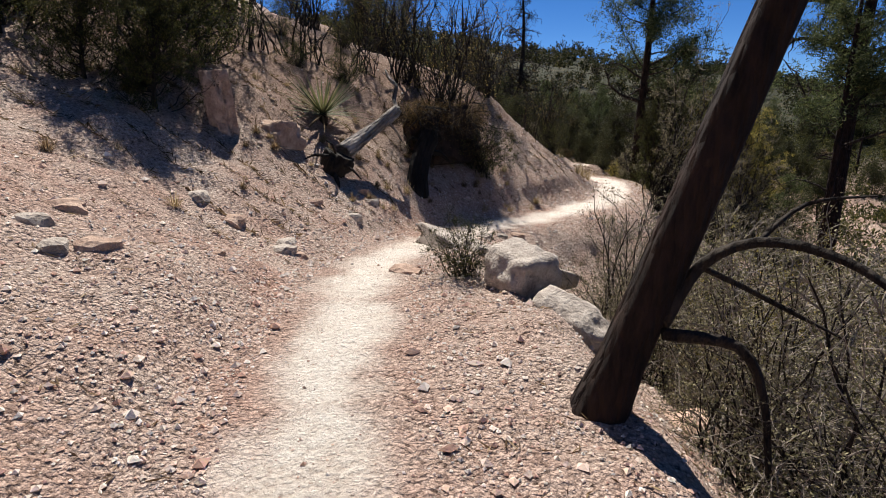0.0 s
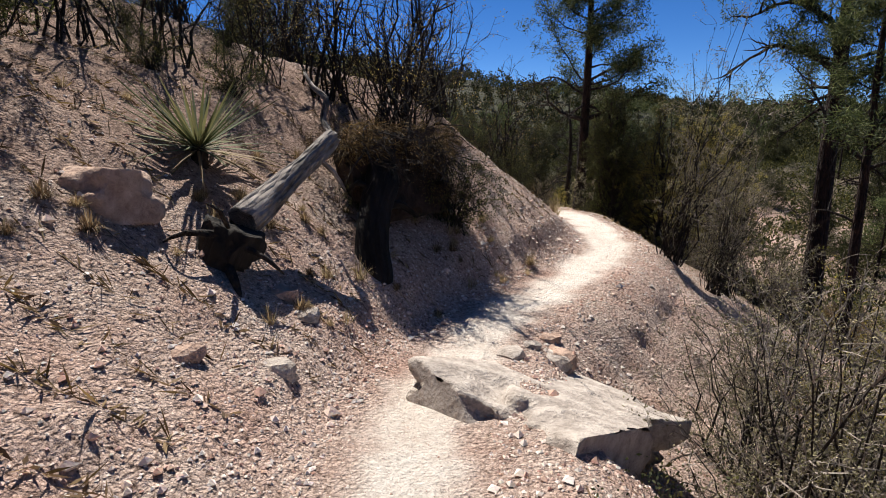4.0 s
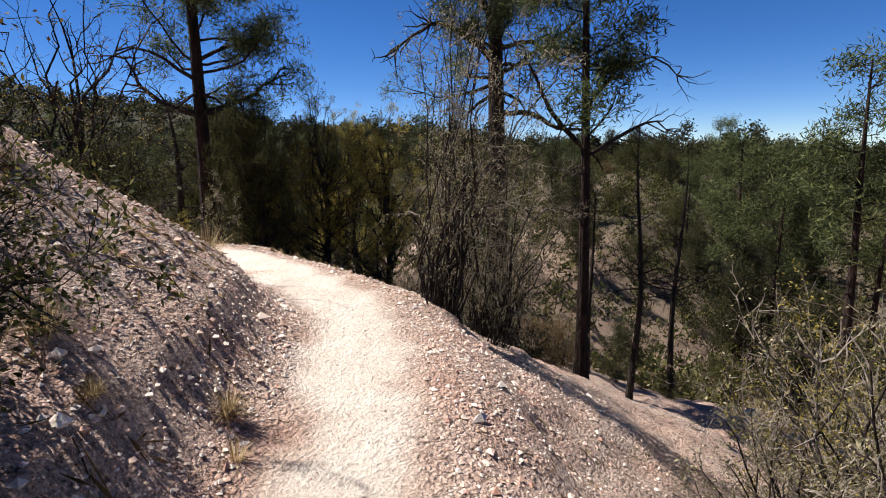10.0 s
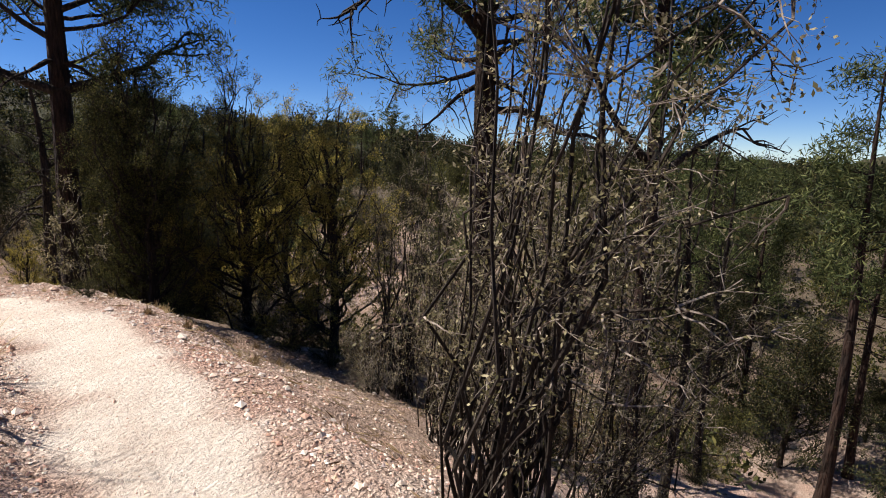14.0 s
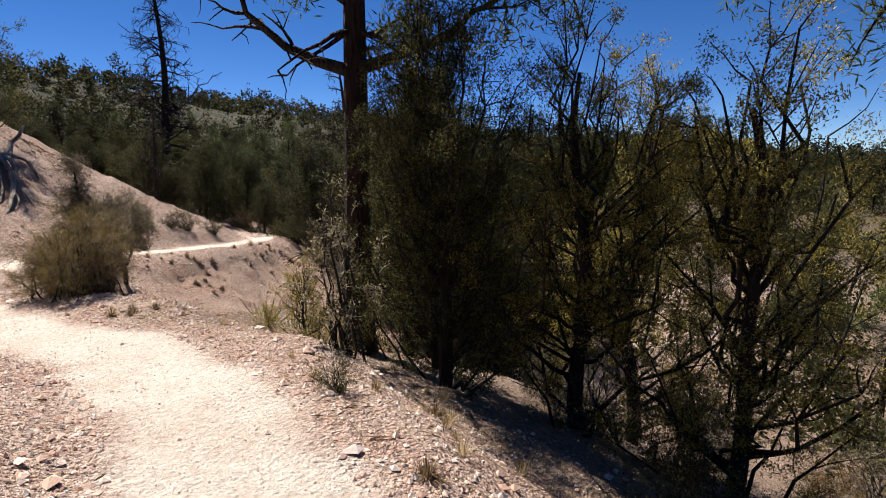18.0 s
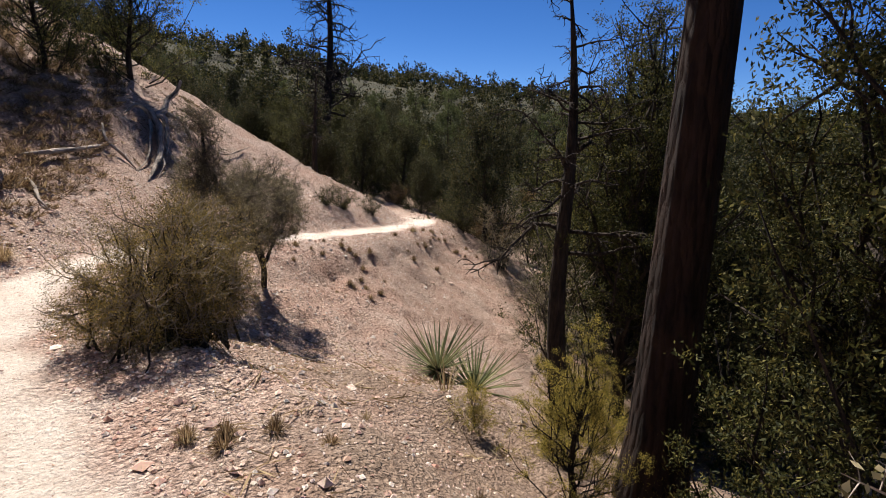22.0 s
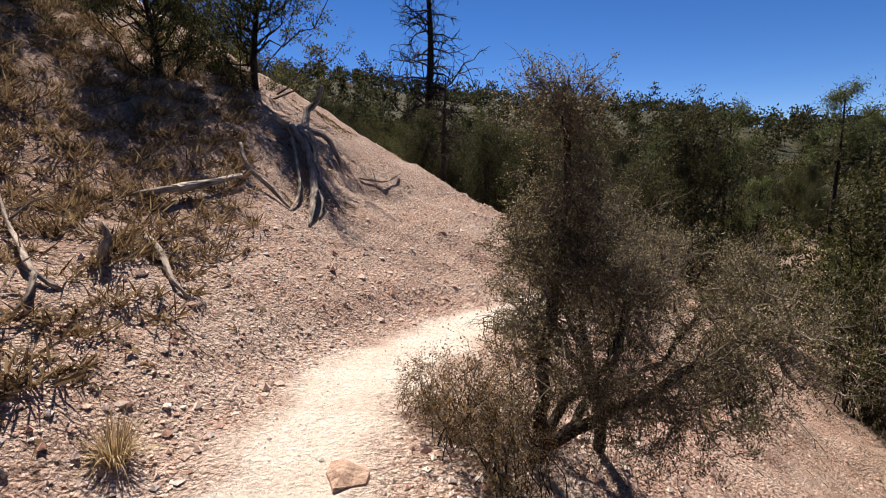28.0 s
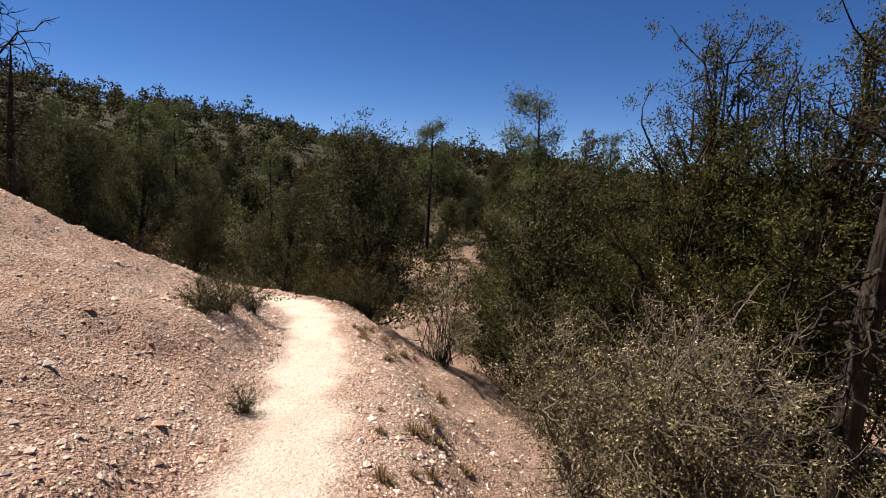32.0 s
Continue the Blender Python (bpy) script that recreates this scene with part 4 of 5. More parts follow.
for x, y, k in ((6.03, 7.10, 1.1), (3.82, 6.84, 0.9), (6.42, 8.31, 1.0), (7.42, 7.01, 1.2), (9.26, 7.02, 1.2), (10.35, 6.58, 1.1), (5.48, 8.01, 0.8), (2.87, 5.75, 0.75)):
    again(gold_bush, x, y, place_rng.uniform(0, 360), k)
dark_bush = put(juniper(15, 3.2, 3.0, tufts=26, stems=60, spray=0.06, puff=0.016), -4.06, 8.09, 0, 0.85)
finish(dark_bush, "dark evergreen bush in deep shade by the outcrop", "juniper tree")
for x, y, k in ((-3.57, 7.00, 0.45), (-4.38, 7.00, 0.4)):
    finish(again(dark_bush, x, y, 40 * x, k), "low dark evergreen growth below the rock pillar", "juniper bush", "low dark bushes")
finish(again(dark_bush, -5.62, 7.46, 140, 0.85), "dark evergreen bush on the upper slope", "juniper tree")
finish(again(dark_bush, -3.92, 9.31, 80, 0.7), "dark evergreen bush behind the rock pillar", "juniper tree")
finish(again(dark_bush, -3.54, 27.71, 20, 1.4), "large dark evergreen high above the path", "juniper tree")
finish(again(dark_bush, -3.84, 30.24, 100, 1.2), "dark evergreen on the upper slope", "juniper tree")
finish(again(dark_bush, -2.24, 32.73, 150, 1.2), "dark evergreen on the hill's brow", "juniper tree")
finish(again(dark_bush, 0.42, 31.1, 40, 0.85), "dark evergreen standing on the steep slope", "juniper tree")
finish(again(dark_bush, 1.41, 33.28, 190, 1.1), "dark evergreen on the brow of the slope", "juniper tree")
pale_bush = put(shrub(38, 1.4, 0.4, 18, 1800, M_DRYLEAF, 0.03, M_GREY, twigs=6), 6.30, 18.38)
finish(pale_bush, "slim pale-twigged bush with small silvery leaves", "bush")

# the stump that leans against the bank, deep shade put into its wood colour
stump = wood_piece("tree_stump", [
    ([(-0.43, 9.20, -0.62), (-0.41, 9.38, -0.16), (-0.34, 9.67, 0.22), (-0.24, 10.00, 0.59), (-0.15, 10.34, 0.97)], (0.20, 0.175, 0.165, 0.16, 0.11))], M_STUMP_SHADE, 14)
for pts, radii in (([(-0.37, 9.67, 0.22), (-0.10, 9.79, 0.25), (0.14, 9.92, 0.07)], (0.08, 0.06, 0.02)), ([(-0.34, 9.76, 0.35), (-0.53, 9.75, 0.49), (-0.65, 9.80, 0.39)], (0.05, 0.035, 0.01))):
    limb_piece = wood_piece("root", [(pts, radii)], M_STUMP_SHADE, 8)
    limb_piece.parent = stump
# overhanging bank; its clods carry the shade in their own colour
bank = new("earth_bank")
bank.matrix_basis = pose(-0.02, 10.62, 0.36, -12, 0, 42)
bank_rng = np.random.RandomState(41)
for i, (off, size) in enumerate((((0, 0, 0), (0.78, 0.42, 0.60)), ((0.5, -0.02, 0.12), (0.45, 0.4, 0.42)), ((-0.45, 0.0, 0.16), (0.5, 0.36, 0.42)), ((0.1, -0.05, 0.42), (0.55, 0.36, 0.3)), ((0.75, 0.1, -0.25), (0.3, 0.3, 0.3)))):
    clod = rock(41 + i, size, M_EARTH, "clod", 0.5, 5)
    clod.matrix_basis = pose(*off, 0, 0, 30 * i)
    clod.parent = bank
for i in range(26):
    u, w = bank_rng.uniform(-0.95, 0.95), bank_rng.uniform(0.25, 0.75)
    top = np.array([u, -0.30 * math.sqrt(1 - 0.7 * u * u) - 0.05, w])
    hang = branch_path(bank_rng, top, (bank_rng.normal(0, 0.5), -0.75, -0.15), bank_rng.uniform(0.35, 0.85), 7, 0.22, -0.16)
    line = Geo()
    line.tube(hang, np.linspace(bank_rng.uniform(0.008, 0.02), 0.003, 8), 5)
    for _ in range(4):
        line.tube(branch_path(bank_rng, hang[bank_rng.randint(2, 8)], bank_rng.normal(0, 1, 3) - (0, 0.3, 0.6), 0.25, 4, 0.35, -0.1), np.linspace(0.005, 0.0015, 5), 3)
    part("rootlet", line, M_BARK_DARK, bank, "thin dark hanging root")
thatch = Geo()
at = bank_rng.uniform(-1, 1, (2600, 3)) * (1.0, 0.12, 0.2) + (0, -0.26, 0.52)
fall_way = bank_rng.normal(0, 0.5, at.shape) + (0, -0.6, -0.5)
thatch.blades(at, fall_way / np.linalg.norm(fall_way, axis=1)[:, None], bank_rng.uniform(0.08, 0.24, len(at)), 0.004, bank_rng)
part("thatch", thatch, M_RUST, bank, "matted dead grass hanging over the edge")
tangle = put(shrub(45, 1.75, 0.8, 22, 700, M_OAK, 0.018, M_BARK_DARK, twigs=7, thick=1.2, foot=0.3, base=0.8), -0.05, 10.75, z=0.62)
finish(tangle, "dense tangle of bare dark branches above the bank", "bush", "scrub oaks on the bank")
mat = put(shrub(46, 0.55, 0.7, 50, 4500, M_RUST, 0.018, M_BARK_DARK, twigs=7, base=0, foot=0.3), 0.12, 10.42, z=0.55)
finish(mat, "matted brown brush spilling over the earth bank", "bush", "scrub oaks on the bank")
for x, y, a, k in ((-2.6, 11.5, 100, 1.0), (-3.6, 10.9, 310, 1.0), (-4.6, 10.2, 60, 1.1), (-1.7, 12.2, 30, 0.9)):
    finish(again(tangle, x, y, a, k), "bare dark-stemmed scrub on the upper bank", "bush", "scrub oaks on the bank")
again(mat, -0.55, 10.15, 140, 0.8, z=0.75)
again(mat, 0.62, 10.75, 250, 0.75, z=0.1)
tagged(bank, "overhanging earth bank held by roots, coloured dark for shade", "earth bank")
tagged(stump, "stump coloured near black for deep shade against the bank", "tree stump")

# standing dead trees
dead = put(snag(4, 21.0, 0.42, 5.5, 0.0, 0.14), 7.6, 54.0, 0, 0.70)
finish(dead, "tall dead snag with bare drooping limbs", "dead tree")
dead_small = put(snag(9, 6.3, 0.17, 1.9, -0.05), 9.08, 24.96, 0)
finish(dead_small, "crooked dead tree with a tangle of bare limbs", "dead tree")
finish(again(dead_small, 6.04, 39.72, 100, 0.75), "slim dead tree on the brow", "dead tree")
slim = put(snag(14, 5.2, 0.075, 1.3), 12.20, 11.26, 0)
finish(slim, "thin dead trunk standing in the gully", "dead tree", "thin dead trunks")
again(slim, 10.54, 11.59, 130, 1.0)
again(slim, 11.05, 12.67, 40, 0.8)

# yuccas
yuc = put(yucca(1, 90, 0.85), 6.97, 24.70)
finish(yuc, "spiky green yucca with dry lower leaves", "yucca", "yuccas")
again(yuc, 7.43, 24.46, 70, 0.95)
finish(again(yuc, -1.99, 9.28, 30, 1.0), "large yucca on the bank above the fallen log", "yucca", "yuccas")

# boulders and stones
big = rock(2, (0.34, 0.30, 0.36), M_STONE, "boulder", cuts=4)
big.matrix_basis = pose(0.66, 4.62, -0.44, 8, -10, 30)
tagged(big, "pale rough conglomerate boulder on the path's edge", "boulder")
second = rock(5, (0.40, 0.27, 0.22), M_STONE, "boulder", cuts=4)
second.matrix_basis = pose(1.00, 4.11, -0.66, 0, 22, -40)
tagged(second, "pale flat-topped boulder leaning beside another", "boulder")
slab = rock(7, (1.25, 0.85, 0.5), M_STONE, "rock_slab", 0.55, 5)
slab.matrix_basis = pose(0.69, 7.33, -1.25, 3, 20, 35)
tagged(slab, "grey rock slab breaking through the path's edge", "rock")
pillar = rock(11, (0.22, 0.24, 1.12), M_STONE_RED, "rock_pillar", 0.42, 5)
pillar.matrix_basis = pose(-2.92, 7.50, 0.58, 4, -6, 20)
tagged(pillar, "upright tan rock pillar in the bank", "rock")
block = rock(12, (0.36, 0.3, 0.26), M_STONE_RED, "rock", 0.25, 4)
block.matrix_basis = pose(-2.37, 8.10, 0.59, 0, 8, 50)
tagged(block, "brown rock block beside the pillar", "rock")
small = [rock(20 + i, (0.14, 0.11, 0.09), (M_STONE, M_STONE_RED)[i % 2], "stone", 0.35, 2) for i in range(4)]
spots = [(-2.70, 3.55, 1.1), (-2.24, 3.47, 1.2), (-2.43, 3.34, 0.9), (-2.81, 4.03, 1.3), (-1.67, 5.62, 1.1), (-1.49, 5.42, 0.8), (-1.63, 5.37, 1.2), (-2.19, 5.54, 1.2),
         (-2.53, 5.62, 1.2), (-0.37, 5.08, 1.4), (-1.19, 7.20, 1.0), (-1.68, 6.98, 0.9), (1.13, 8.19, 1.3), (1.21, 8.57, 1.0), (0.66, 8.09, 1.2), (1.15, 8.24, 1.5),
         (-1.04, 7.94, 0.9), (-1.23, 8.13, 1.1), (0.93, 8.33, 0.8), (3.13, 24.45, 1.0), (-3.07, 3.07, 0.9), (-1.85, 4.32, 0.6), (11.98, 9.71, 2.2), (11.04, 8.68, 2.6), (10.55, 9.36, 1.8), (11.65, 9.11, 1.6), (12.59, 8.55, 2.0), (10.16, 9.94, 1.5), (13.24, 9.39, 1.7), (1.81, 3.69, 2.6)]
for i, (x, y, k) in enumerate(spots):
    ob = small[i] if i < 4 else copy_thing(small[i % 4], Matrix())
    put(ob, x, y, place_rng.uniform(0, 360), k, 0.025 * k)
    tagged(ob, "rough broken stone lying on the gravel" if k < 2 else "large stone in the dry gully", "stone", "loose stones")

# fallen and weathered wood
log = wood_piece("fallen_log", [
    ([(-1.52, 8.20, 0.32), (-1.41, 8.40, 0.41), (-1.21, 8.78, 0.59), (-0.98, 9.12, 0.78), (-0.77, 9.45, 0.98)], (0.14, 0.12, 0.105, 0.10, 0.085)),
    ([(-0.94, 9.17, 0.80), (-0.78, 9.13, 0.65), (-0.68, 9.19, 0.46)], (0.03, 0.022, 0.01))], None, 12)
# torn root plate, its shadow painted as a near-black colour
plate = rock(31, (0.24, 0.2, 0.27), M_BLACK, "root_plate", 0.45, 4)
plate.matrix_basis = pose(-1.59, 8.14, 0.14, 20, 15, 40)
plate.parent = log
plate["label"] = "torn root plate with earth, coloured dark for shadow"
for pts, rad in (([(-1.61, 8.03, 0.29), (-1.83, 7.92, 0.34), (-2.00, 7.97, 0.27)], 0.035), ([(-1.58, 7.99, 0.05), (-1.50, 7.82, -0.10), (-1.52, 7.75, -0.29)], 0.045), ([(-1.49, 8.04, 0.20), (-1.31, 7.95, 0.12), (-1.19, 7.98, -0.02)], 0.03), ([(-1.73, 8.04, 0.00), (-1.92, 7.93, -0.02), (-2.02, 7.93, -0.10)], 0.035), ([(-1.57, 8.03, 0.35), (-1.59, 7.93, 0.48), (-1.67, 7.92, 0.54)], 0.025)):
    root_piece = wood_piece("root", [(pts, (rad, rad * 0.7, rad * 0.25))], M_BARK_DARK, 6)
    root_piece.parent = log
tagged(log, "fallen weathered grey log with torn root end", "log")
arm = wood_piece("dead_branch", [([(-0.76, 9.50, 0.96), (-0.86, 9.78, 1.16), (-0.82, 9.87, 1.36), (-0.96, 10.01, 1.50), (-1.04, 10.20, 1.66)], (0.045, 0.035, 0.03, 0.025, 0.015))])
low_arm = wood_piece("dead_branch", [
    ([(1.03, 2.55, -0.00), (1.20, 2.60, 0.28), (1.41, 2.52, 0.42), (1.63, 2.35, 0.41), (1.81, 2.15, 0.28), (2.00, 1.96, 0.00)], (0.04, 0.03, 0.025, 0.022, 0.018, 0.01))], M_BARK_DARK, 6)
for pts, radii in (([(1.03, 2.55, -0.05), (1.34, 2.42, -0.05), (1.47, 2.37, -0.29), (1.53, 2.33, -0.68)], (0.035, 0.028, 0.022, 0.015)),
                   ([(1.20, 2.60, 0.28), (1.56, 2.65, 0.11), (1.95, 2.56, -0.08)], (0.02, 0.014, 0.006)),
                   ([(1.41, 2.52, 0.42), (1.65, 2.59, 0.59), (1.94, 2.54, 0.64)], (0.015, 0.01, 0.005))):
    fork = wood_piece("side_branch", [(pts, radii)], M_BARK_DARK, 6)
    fork.parent = low_arm
tagged(low_arm, "dark arching dead branches beside the leaning trunk", "branch")
tagged(arm, "thin bleached branch rising from the log", "branch")
roots = new("dead_roots")
for pts, radii in (
        ([on(2.66, 28.68, 0.0), on(2.68, 29.2, 0.10), on(2.63, 29.92, 0.14), on(2.51, 30.62, 0.2), on(2.29, 31.05, 0.25)], (0.015, 0.045, 0.065, 0.075, 0.09)),
        ([on(2.29, 31.0, 0.2), on(2.52, 31.02, 0.32), on(2.66, 30.6, 0.2), on(2.72, 30.0, 0.05)], (0.06, 0.045, 0.03, 0.01)),
        ([on(2.56, 30.37, 0.15), on(2.82, 30.08, 0.08), on(3.05, 29.57, 0.0)], (0.03, 0.02, 0.006)),
        ([on(2.29, 30.9, 0.18), on(2.42, 30.16, 0.12), on(2.49, 29.49, 0.1), on(2.43, 28.87, 0.0)], (0.04, 0.03, 0.022, 0.008)),
        ([on(2.6, 30.0, 0.1), on(2.78, 29.5, 0.12), on(2.75, 29.0, 0.02)], (0.026, 0.02, 0.007)),
        ([on(2.25, 31.1, 0.2), on(2.05, 31.0, 0.3), on(1.9, 30.6, 0.1)], (0.05, 0.03, 0.012)),
        ([on(2.3, 31.05, 0.15), on(2.42, 31.6, 0.3), on(2.44, 32.0, 0.4), on(2.6, 32.15, 0.6), on(2.72, 32.2, 0.9)], (0.10, 0.085, 0.06, 0.05, 0.03)),
        ([on(2.4, 31.7, 0.2), on(2.8, 31.5, 0.3), on(3.0, 31.3, 0.1)], (0.06, 0.04, 0.02))):
    strand = wood_piece("root", [(pts, radii)], M_ROOT, 9)
    strand.parent = roots
tagged(roots, "weathered grey tree roots bared on the slope", "roots")
for group_of in (
        ("curved dead limb lying across the slope", ([on(1.19, 27.54, 0.06), on(1.34, 27.6, 0.1), on(1.53, 27.71, 0.12), on(1.74, 28.29, 0.14), on(1.9, 28.9, 0.12)], (0.026, 0.036, 0.036, 0.032, 0.022)), ([on(1.83, 29.35, 0.25), on(1.94, 29.1, 0.15), on(2.19, 29.05, 0.1), on(2.42, 28.92, 0.02)], (0.012, 0.03, 0.03, 0.012))),
        ("short upright stub of dead wood", ([on(1.5, 26.16, -0.05), on(1.51, 26.18, 0.08), on(1.54, 26.2, 0.16), on(1.5, 26.22, 0.23)], (0.04, 0.032, 0.024, 0.012))),
        ("dark forked stick lying on the gravel slope", ([on(1.57, 26.79, 0.05), on(1.74, 26.57, 0.06), on(1.95, 26.14, 0.04), on(2.08, 26.1, 0.0)], (0.03, 0.026, 0.02, 0.008)), ([on(1.7, 26.6, 0.05), on(1.82, 26.66, 0.04), on(1.93, 26.65, 0.02)], (0.014, 0.01, 0.004))),
        ("crooked weathered branch lying down the slope", ([on(0.63, 26.66, 0.22), on(0.85, 26.35, 0.12), on(1.03, 26.11, 0.07), on(1.36, 25.64, 0.05), on(1.49, 25.64, 0.0)], (0.006, 0.012, 0.016, 0.022, 0.014)), ([on(1.36, 25.64, 0.05), on(1.42, 25.45, 0.05), on(1.4, 25.28, 0.0)], (0.02, 0.017, 0.008)), ([on(0.85, 26.35, 0.12), on(0.95, 26.5, 0.22), on(1.1, 26.6, 0.24)], (0.014, 0.009, 0.004))),
        ("bleached curved branch on the upper slope", ([on(-0.56, 27.55, 0.3), on(-0.36, 27.4, 0.16), on(-0.3, 27.3, 0.08), on(-0.2, 27.02, 0.0)], (0.012, 0.028, 0.03, 0.016))),
        ("thin forked twig on the red slope", ([on(3.28, 31.31, 0.02), on(3.55, 31.45, 0.06), on(3.78, 31.65, 0.08), on(4.16, 32.63, 0.12)], (0.016, 0.014, 0.012, 0.005)), ([on(3.55, 31.45, 0.06), on(3.5, 31.7, 0.16)], (0.01, 0.004))),
        ("short dark stick on the gravel", ([on(1.54, 24.3, 0.01), on(1.68, 24.42, 0.05), on(1.86, 24.38, 0.01)], (0.012, 0.018, 0.01)))):
    dead_wood = wood_piece("dead_branch", [group_of[1]], M_ROOT, 9)
    for fork_line in group_of[2:]:
        fork = wood_piece("fork", [fork_line], M_ROOT, 7)
        fork.parent = dead_wood
    tagged(dead_wood, group_of[0], "branch", "dead wood on the slope")

# dry grass
tuft_a = put(tuft(1, 60, 0.22), -0.60, 8.97)
tagged(tuft_a, "dry straw-coloured grass tuft on gravel", "grass", "grass tufts")
tuft_b = put(tuft(2, 260, 0.26, 0.9, width=0.0028), 2.12, 24.64)
tagged(tuft_b, "drooping dry bunch grass on the slope", "grass", "grass tufts")
reed = put(tuft(3, 50, 0.5, 0.5, width=0.006), 3.73, 14.35)
tagged(reed, "tall dry grass stems beside the path", "grass", "grass tufts")
for x, y, k in ((4.06, 15.04, 1.0), (3.44, 13.75, 0.8), (6.33, 22.14, 0.8), (7.84, 30.33, 0.6)):
    again(reed, x, y, place_rng.uniform(0, 360), k)
brown = put(tuft(4, 170, 0.20, 0.95, width=0.0045, material=M_BROWN), 0.86, 27.44)
tagged(brown, "brown withered bunch grass on red earth", "grass", "grass tufts")
made = 0
while made < 165:
    x, y = place_rng.uniform(-5.5, 3.6), place_rng.uniform(5, 33)
    s = land([x], [y])[1][0]
    if 1.6 < s < 8.5 and (y < 13 or (y > 23.5 and x < 2.6 - 0.2 * (y - 23.5))) and (y > 13 or place_rng.rand() < 0.5):
        again((brown, brown, tuft_b, tuft_a)[made % 4], x, y, place_rng.uniform(0, 360), place_rng.uniform(0.4, 0.9))
        made += 1
for _ in range(45):
    y = place_rng.uniform(25.5, 31.5)
    x = np.interp(y, TRAIL[:, 1], TRAIL[:, 0]) + place_rng.uniform(0.7, 2.6)
    again(brown, x, y, place_rng.uniform(0, 360), place_rng.uniform(0.3, 0.75))
for _ in range(45):
    y = place_rng.uniform(14.5, 21.5)
    x = np.interp(y, TRAIL[:, 1], TRAIL[:, 0]) + place_rng.uniform(0.75, 2.2)
    again((tuft_a, brown)[_ % 2], x, y, place_rng.uniform(0, 360), place_rng.uniform(0.3, 0.6))


for _ in range(46):
    y = place_rng.uniform(7.6, 11.2)
    x = np.interp(y, TRAIL[:, 1], TRAIL[:, 0]) - place_rng.uniform(0.7, 2.6)
    again((tuft_a, brown, tuft_b)[_ % 3], x, y, place_rng.uniform(0, 360), place_rng.uniform(0.4, 0.85))


def scattered(name, label, category, material, n, seed, lengths, width, where, lie):
    """Fallen straw, needles and bits of twig strewn over the ground."""
    rng = np.random.RandomState(seed)
    k = rng.randint(0, len(LINE), n * 3)
    lat = rng.uniform(-5.5, 6.5, n * 3)
    x, y = LINE[k, 0] - LINE_WAY[k, 1] * lat, LINE[k, 1] + LINE_WAY[k, 0] * lat
    z, side = land(x, y)
    ok = where(x, y, side, rng)
    x, y, z = x[ok][:n], y[ok][:n], z[ok][:n]
    base = np.stack([x, y, z + 0.008], 1)
    a = rng.uniform(0, 2 * np.pi, len(x))
    ln = rng.uniform(lengths[0], lengths[1], len(x))
    tip = base + np.stack([np.cos(a) * ln, np.sin(a) * ln, np.zeros(len(x))], 1)
    tip[:, 2] = land(tip[:, 0], tip[:, 1])[0] + 0.008 + abs(rng.normal(0, lie, len(x)))
    geo = Geo()
    geo.blades(base, tip - base, 1.0, width * rng.uniform(0.6, 1.4, len(x)), rng)
    return tagged(part(name, geo, material), label, category, kind="stuff")


def on_shady_bank(x, y, side, rng):
    return (side < -0.6) & (y > 12.5) & (y < 24.5) & (lumps(x, y, 0.7, 51) > -0.35)


def on_upper_slope(x, y, side, rng):
    return (side > 0.9) & ((y > 23.5) & (y < 34) & (x < 3.2) | (y > 5) & (y < 12.5)) & (lumps(x, y, 0.5, 52) + 0.25 * np.clip(side - 2, 0, 2) > 0.1)


def off_the_path(x, y, side, rng):
    return (abs(side) > 0.5) & (y > 1) & (y < 34) & (lumps(x, y, 0.9, 53) > -0.1)


def bunch_grass():
    """Withered clumps covering the upper slope."""
    rng = np.random.RandomState(64)
    x, y = rng.uniform(-6, 3.2, 12000), rng.uniform(23.5, 34, 12000)
    z, side = land(x, y)
    ok = (side > 1.5 + 0.5 * lumps(x, y, 0.8, 65)) & (x < 2.9 - 0.16 * (y - 23.5))
    x, y, z = x[ok][:2600], y[ok][:2600], z[ok][:2600]
    per = 34
    size = np.repeat(rng.uniform(0.07, 0.24, len(x)), per)
    base = np.repeat(np.stack([x, y, z], 1), per, 0) + rng.normal(0, 1, (len(x) * per, 3)) * size[:, None] * (0.3, 0.3, 0.0)
    way = rng.normal(0, 1, base.shape) * (1, 1, 0.3) + (0.2, -0.35, 0.75)
    way /= np.linalg.norm(way, axis=1)[:, None]
    geo = Geo()
    geo.blades(base - (0, 0, 0.01), way, size * rng.uniform(0.6, 1.2, len(base)), 0.007, rng)
    return tagged(part("bunch_grass", geo, M_BROWN), "withered brown bunch grass on the upper slope", "grass", kind="stuff")


def on_left_slope(x, y, side, rng):
    return (side > 0.7) & (y > 5.5) & (y < 13) & (lumps(x, y, 0.6, 54) + 0.3 * np.clip(side - 1, 0, 2) > -0.05)


bunch_grass()
scattered("leaf_litter", "rust-red fallen leaves and dry grass on the bank", "dead leaves", M_RUST, 26000, 66, (0.05, 0.17), 0.006, on_left_slope, 0.055)
scattered("straw", "fallen dry straw and needles on the bank", "straw", M_GRASS, 26000, 61, (0.05, 0.22), 0.0035, on_shady_bank, 0.035)
scattered("dead_leaves", "brown dead leaves and grass on the slope", "dead leaves", M_BROWN, 34000, 62, (0.025, 0.11), 0.009, on_upper_slope, 0.02)
scattered("twig_litter", "small dark twigs and bark bits on gravel", "twigs", M_BROWN, 16000, 63, (0.02, 0.10), 0.004, off_the_path, 0.012)

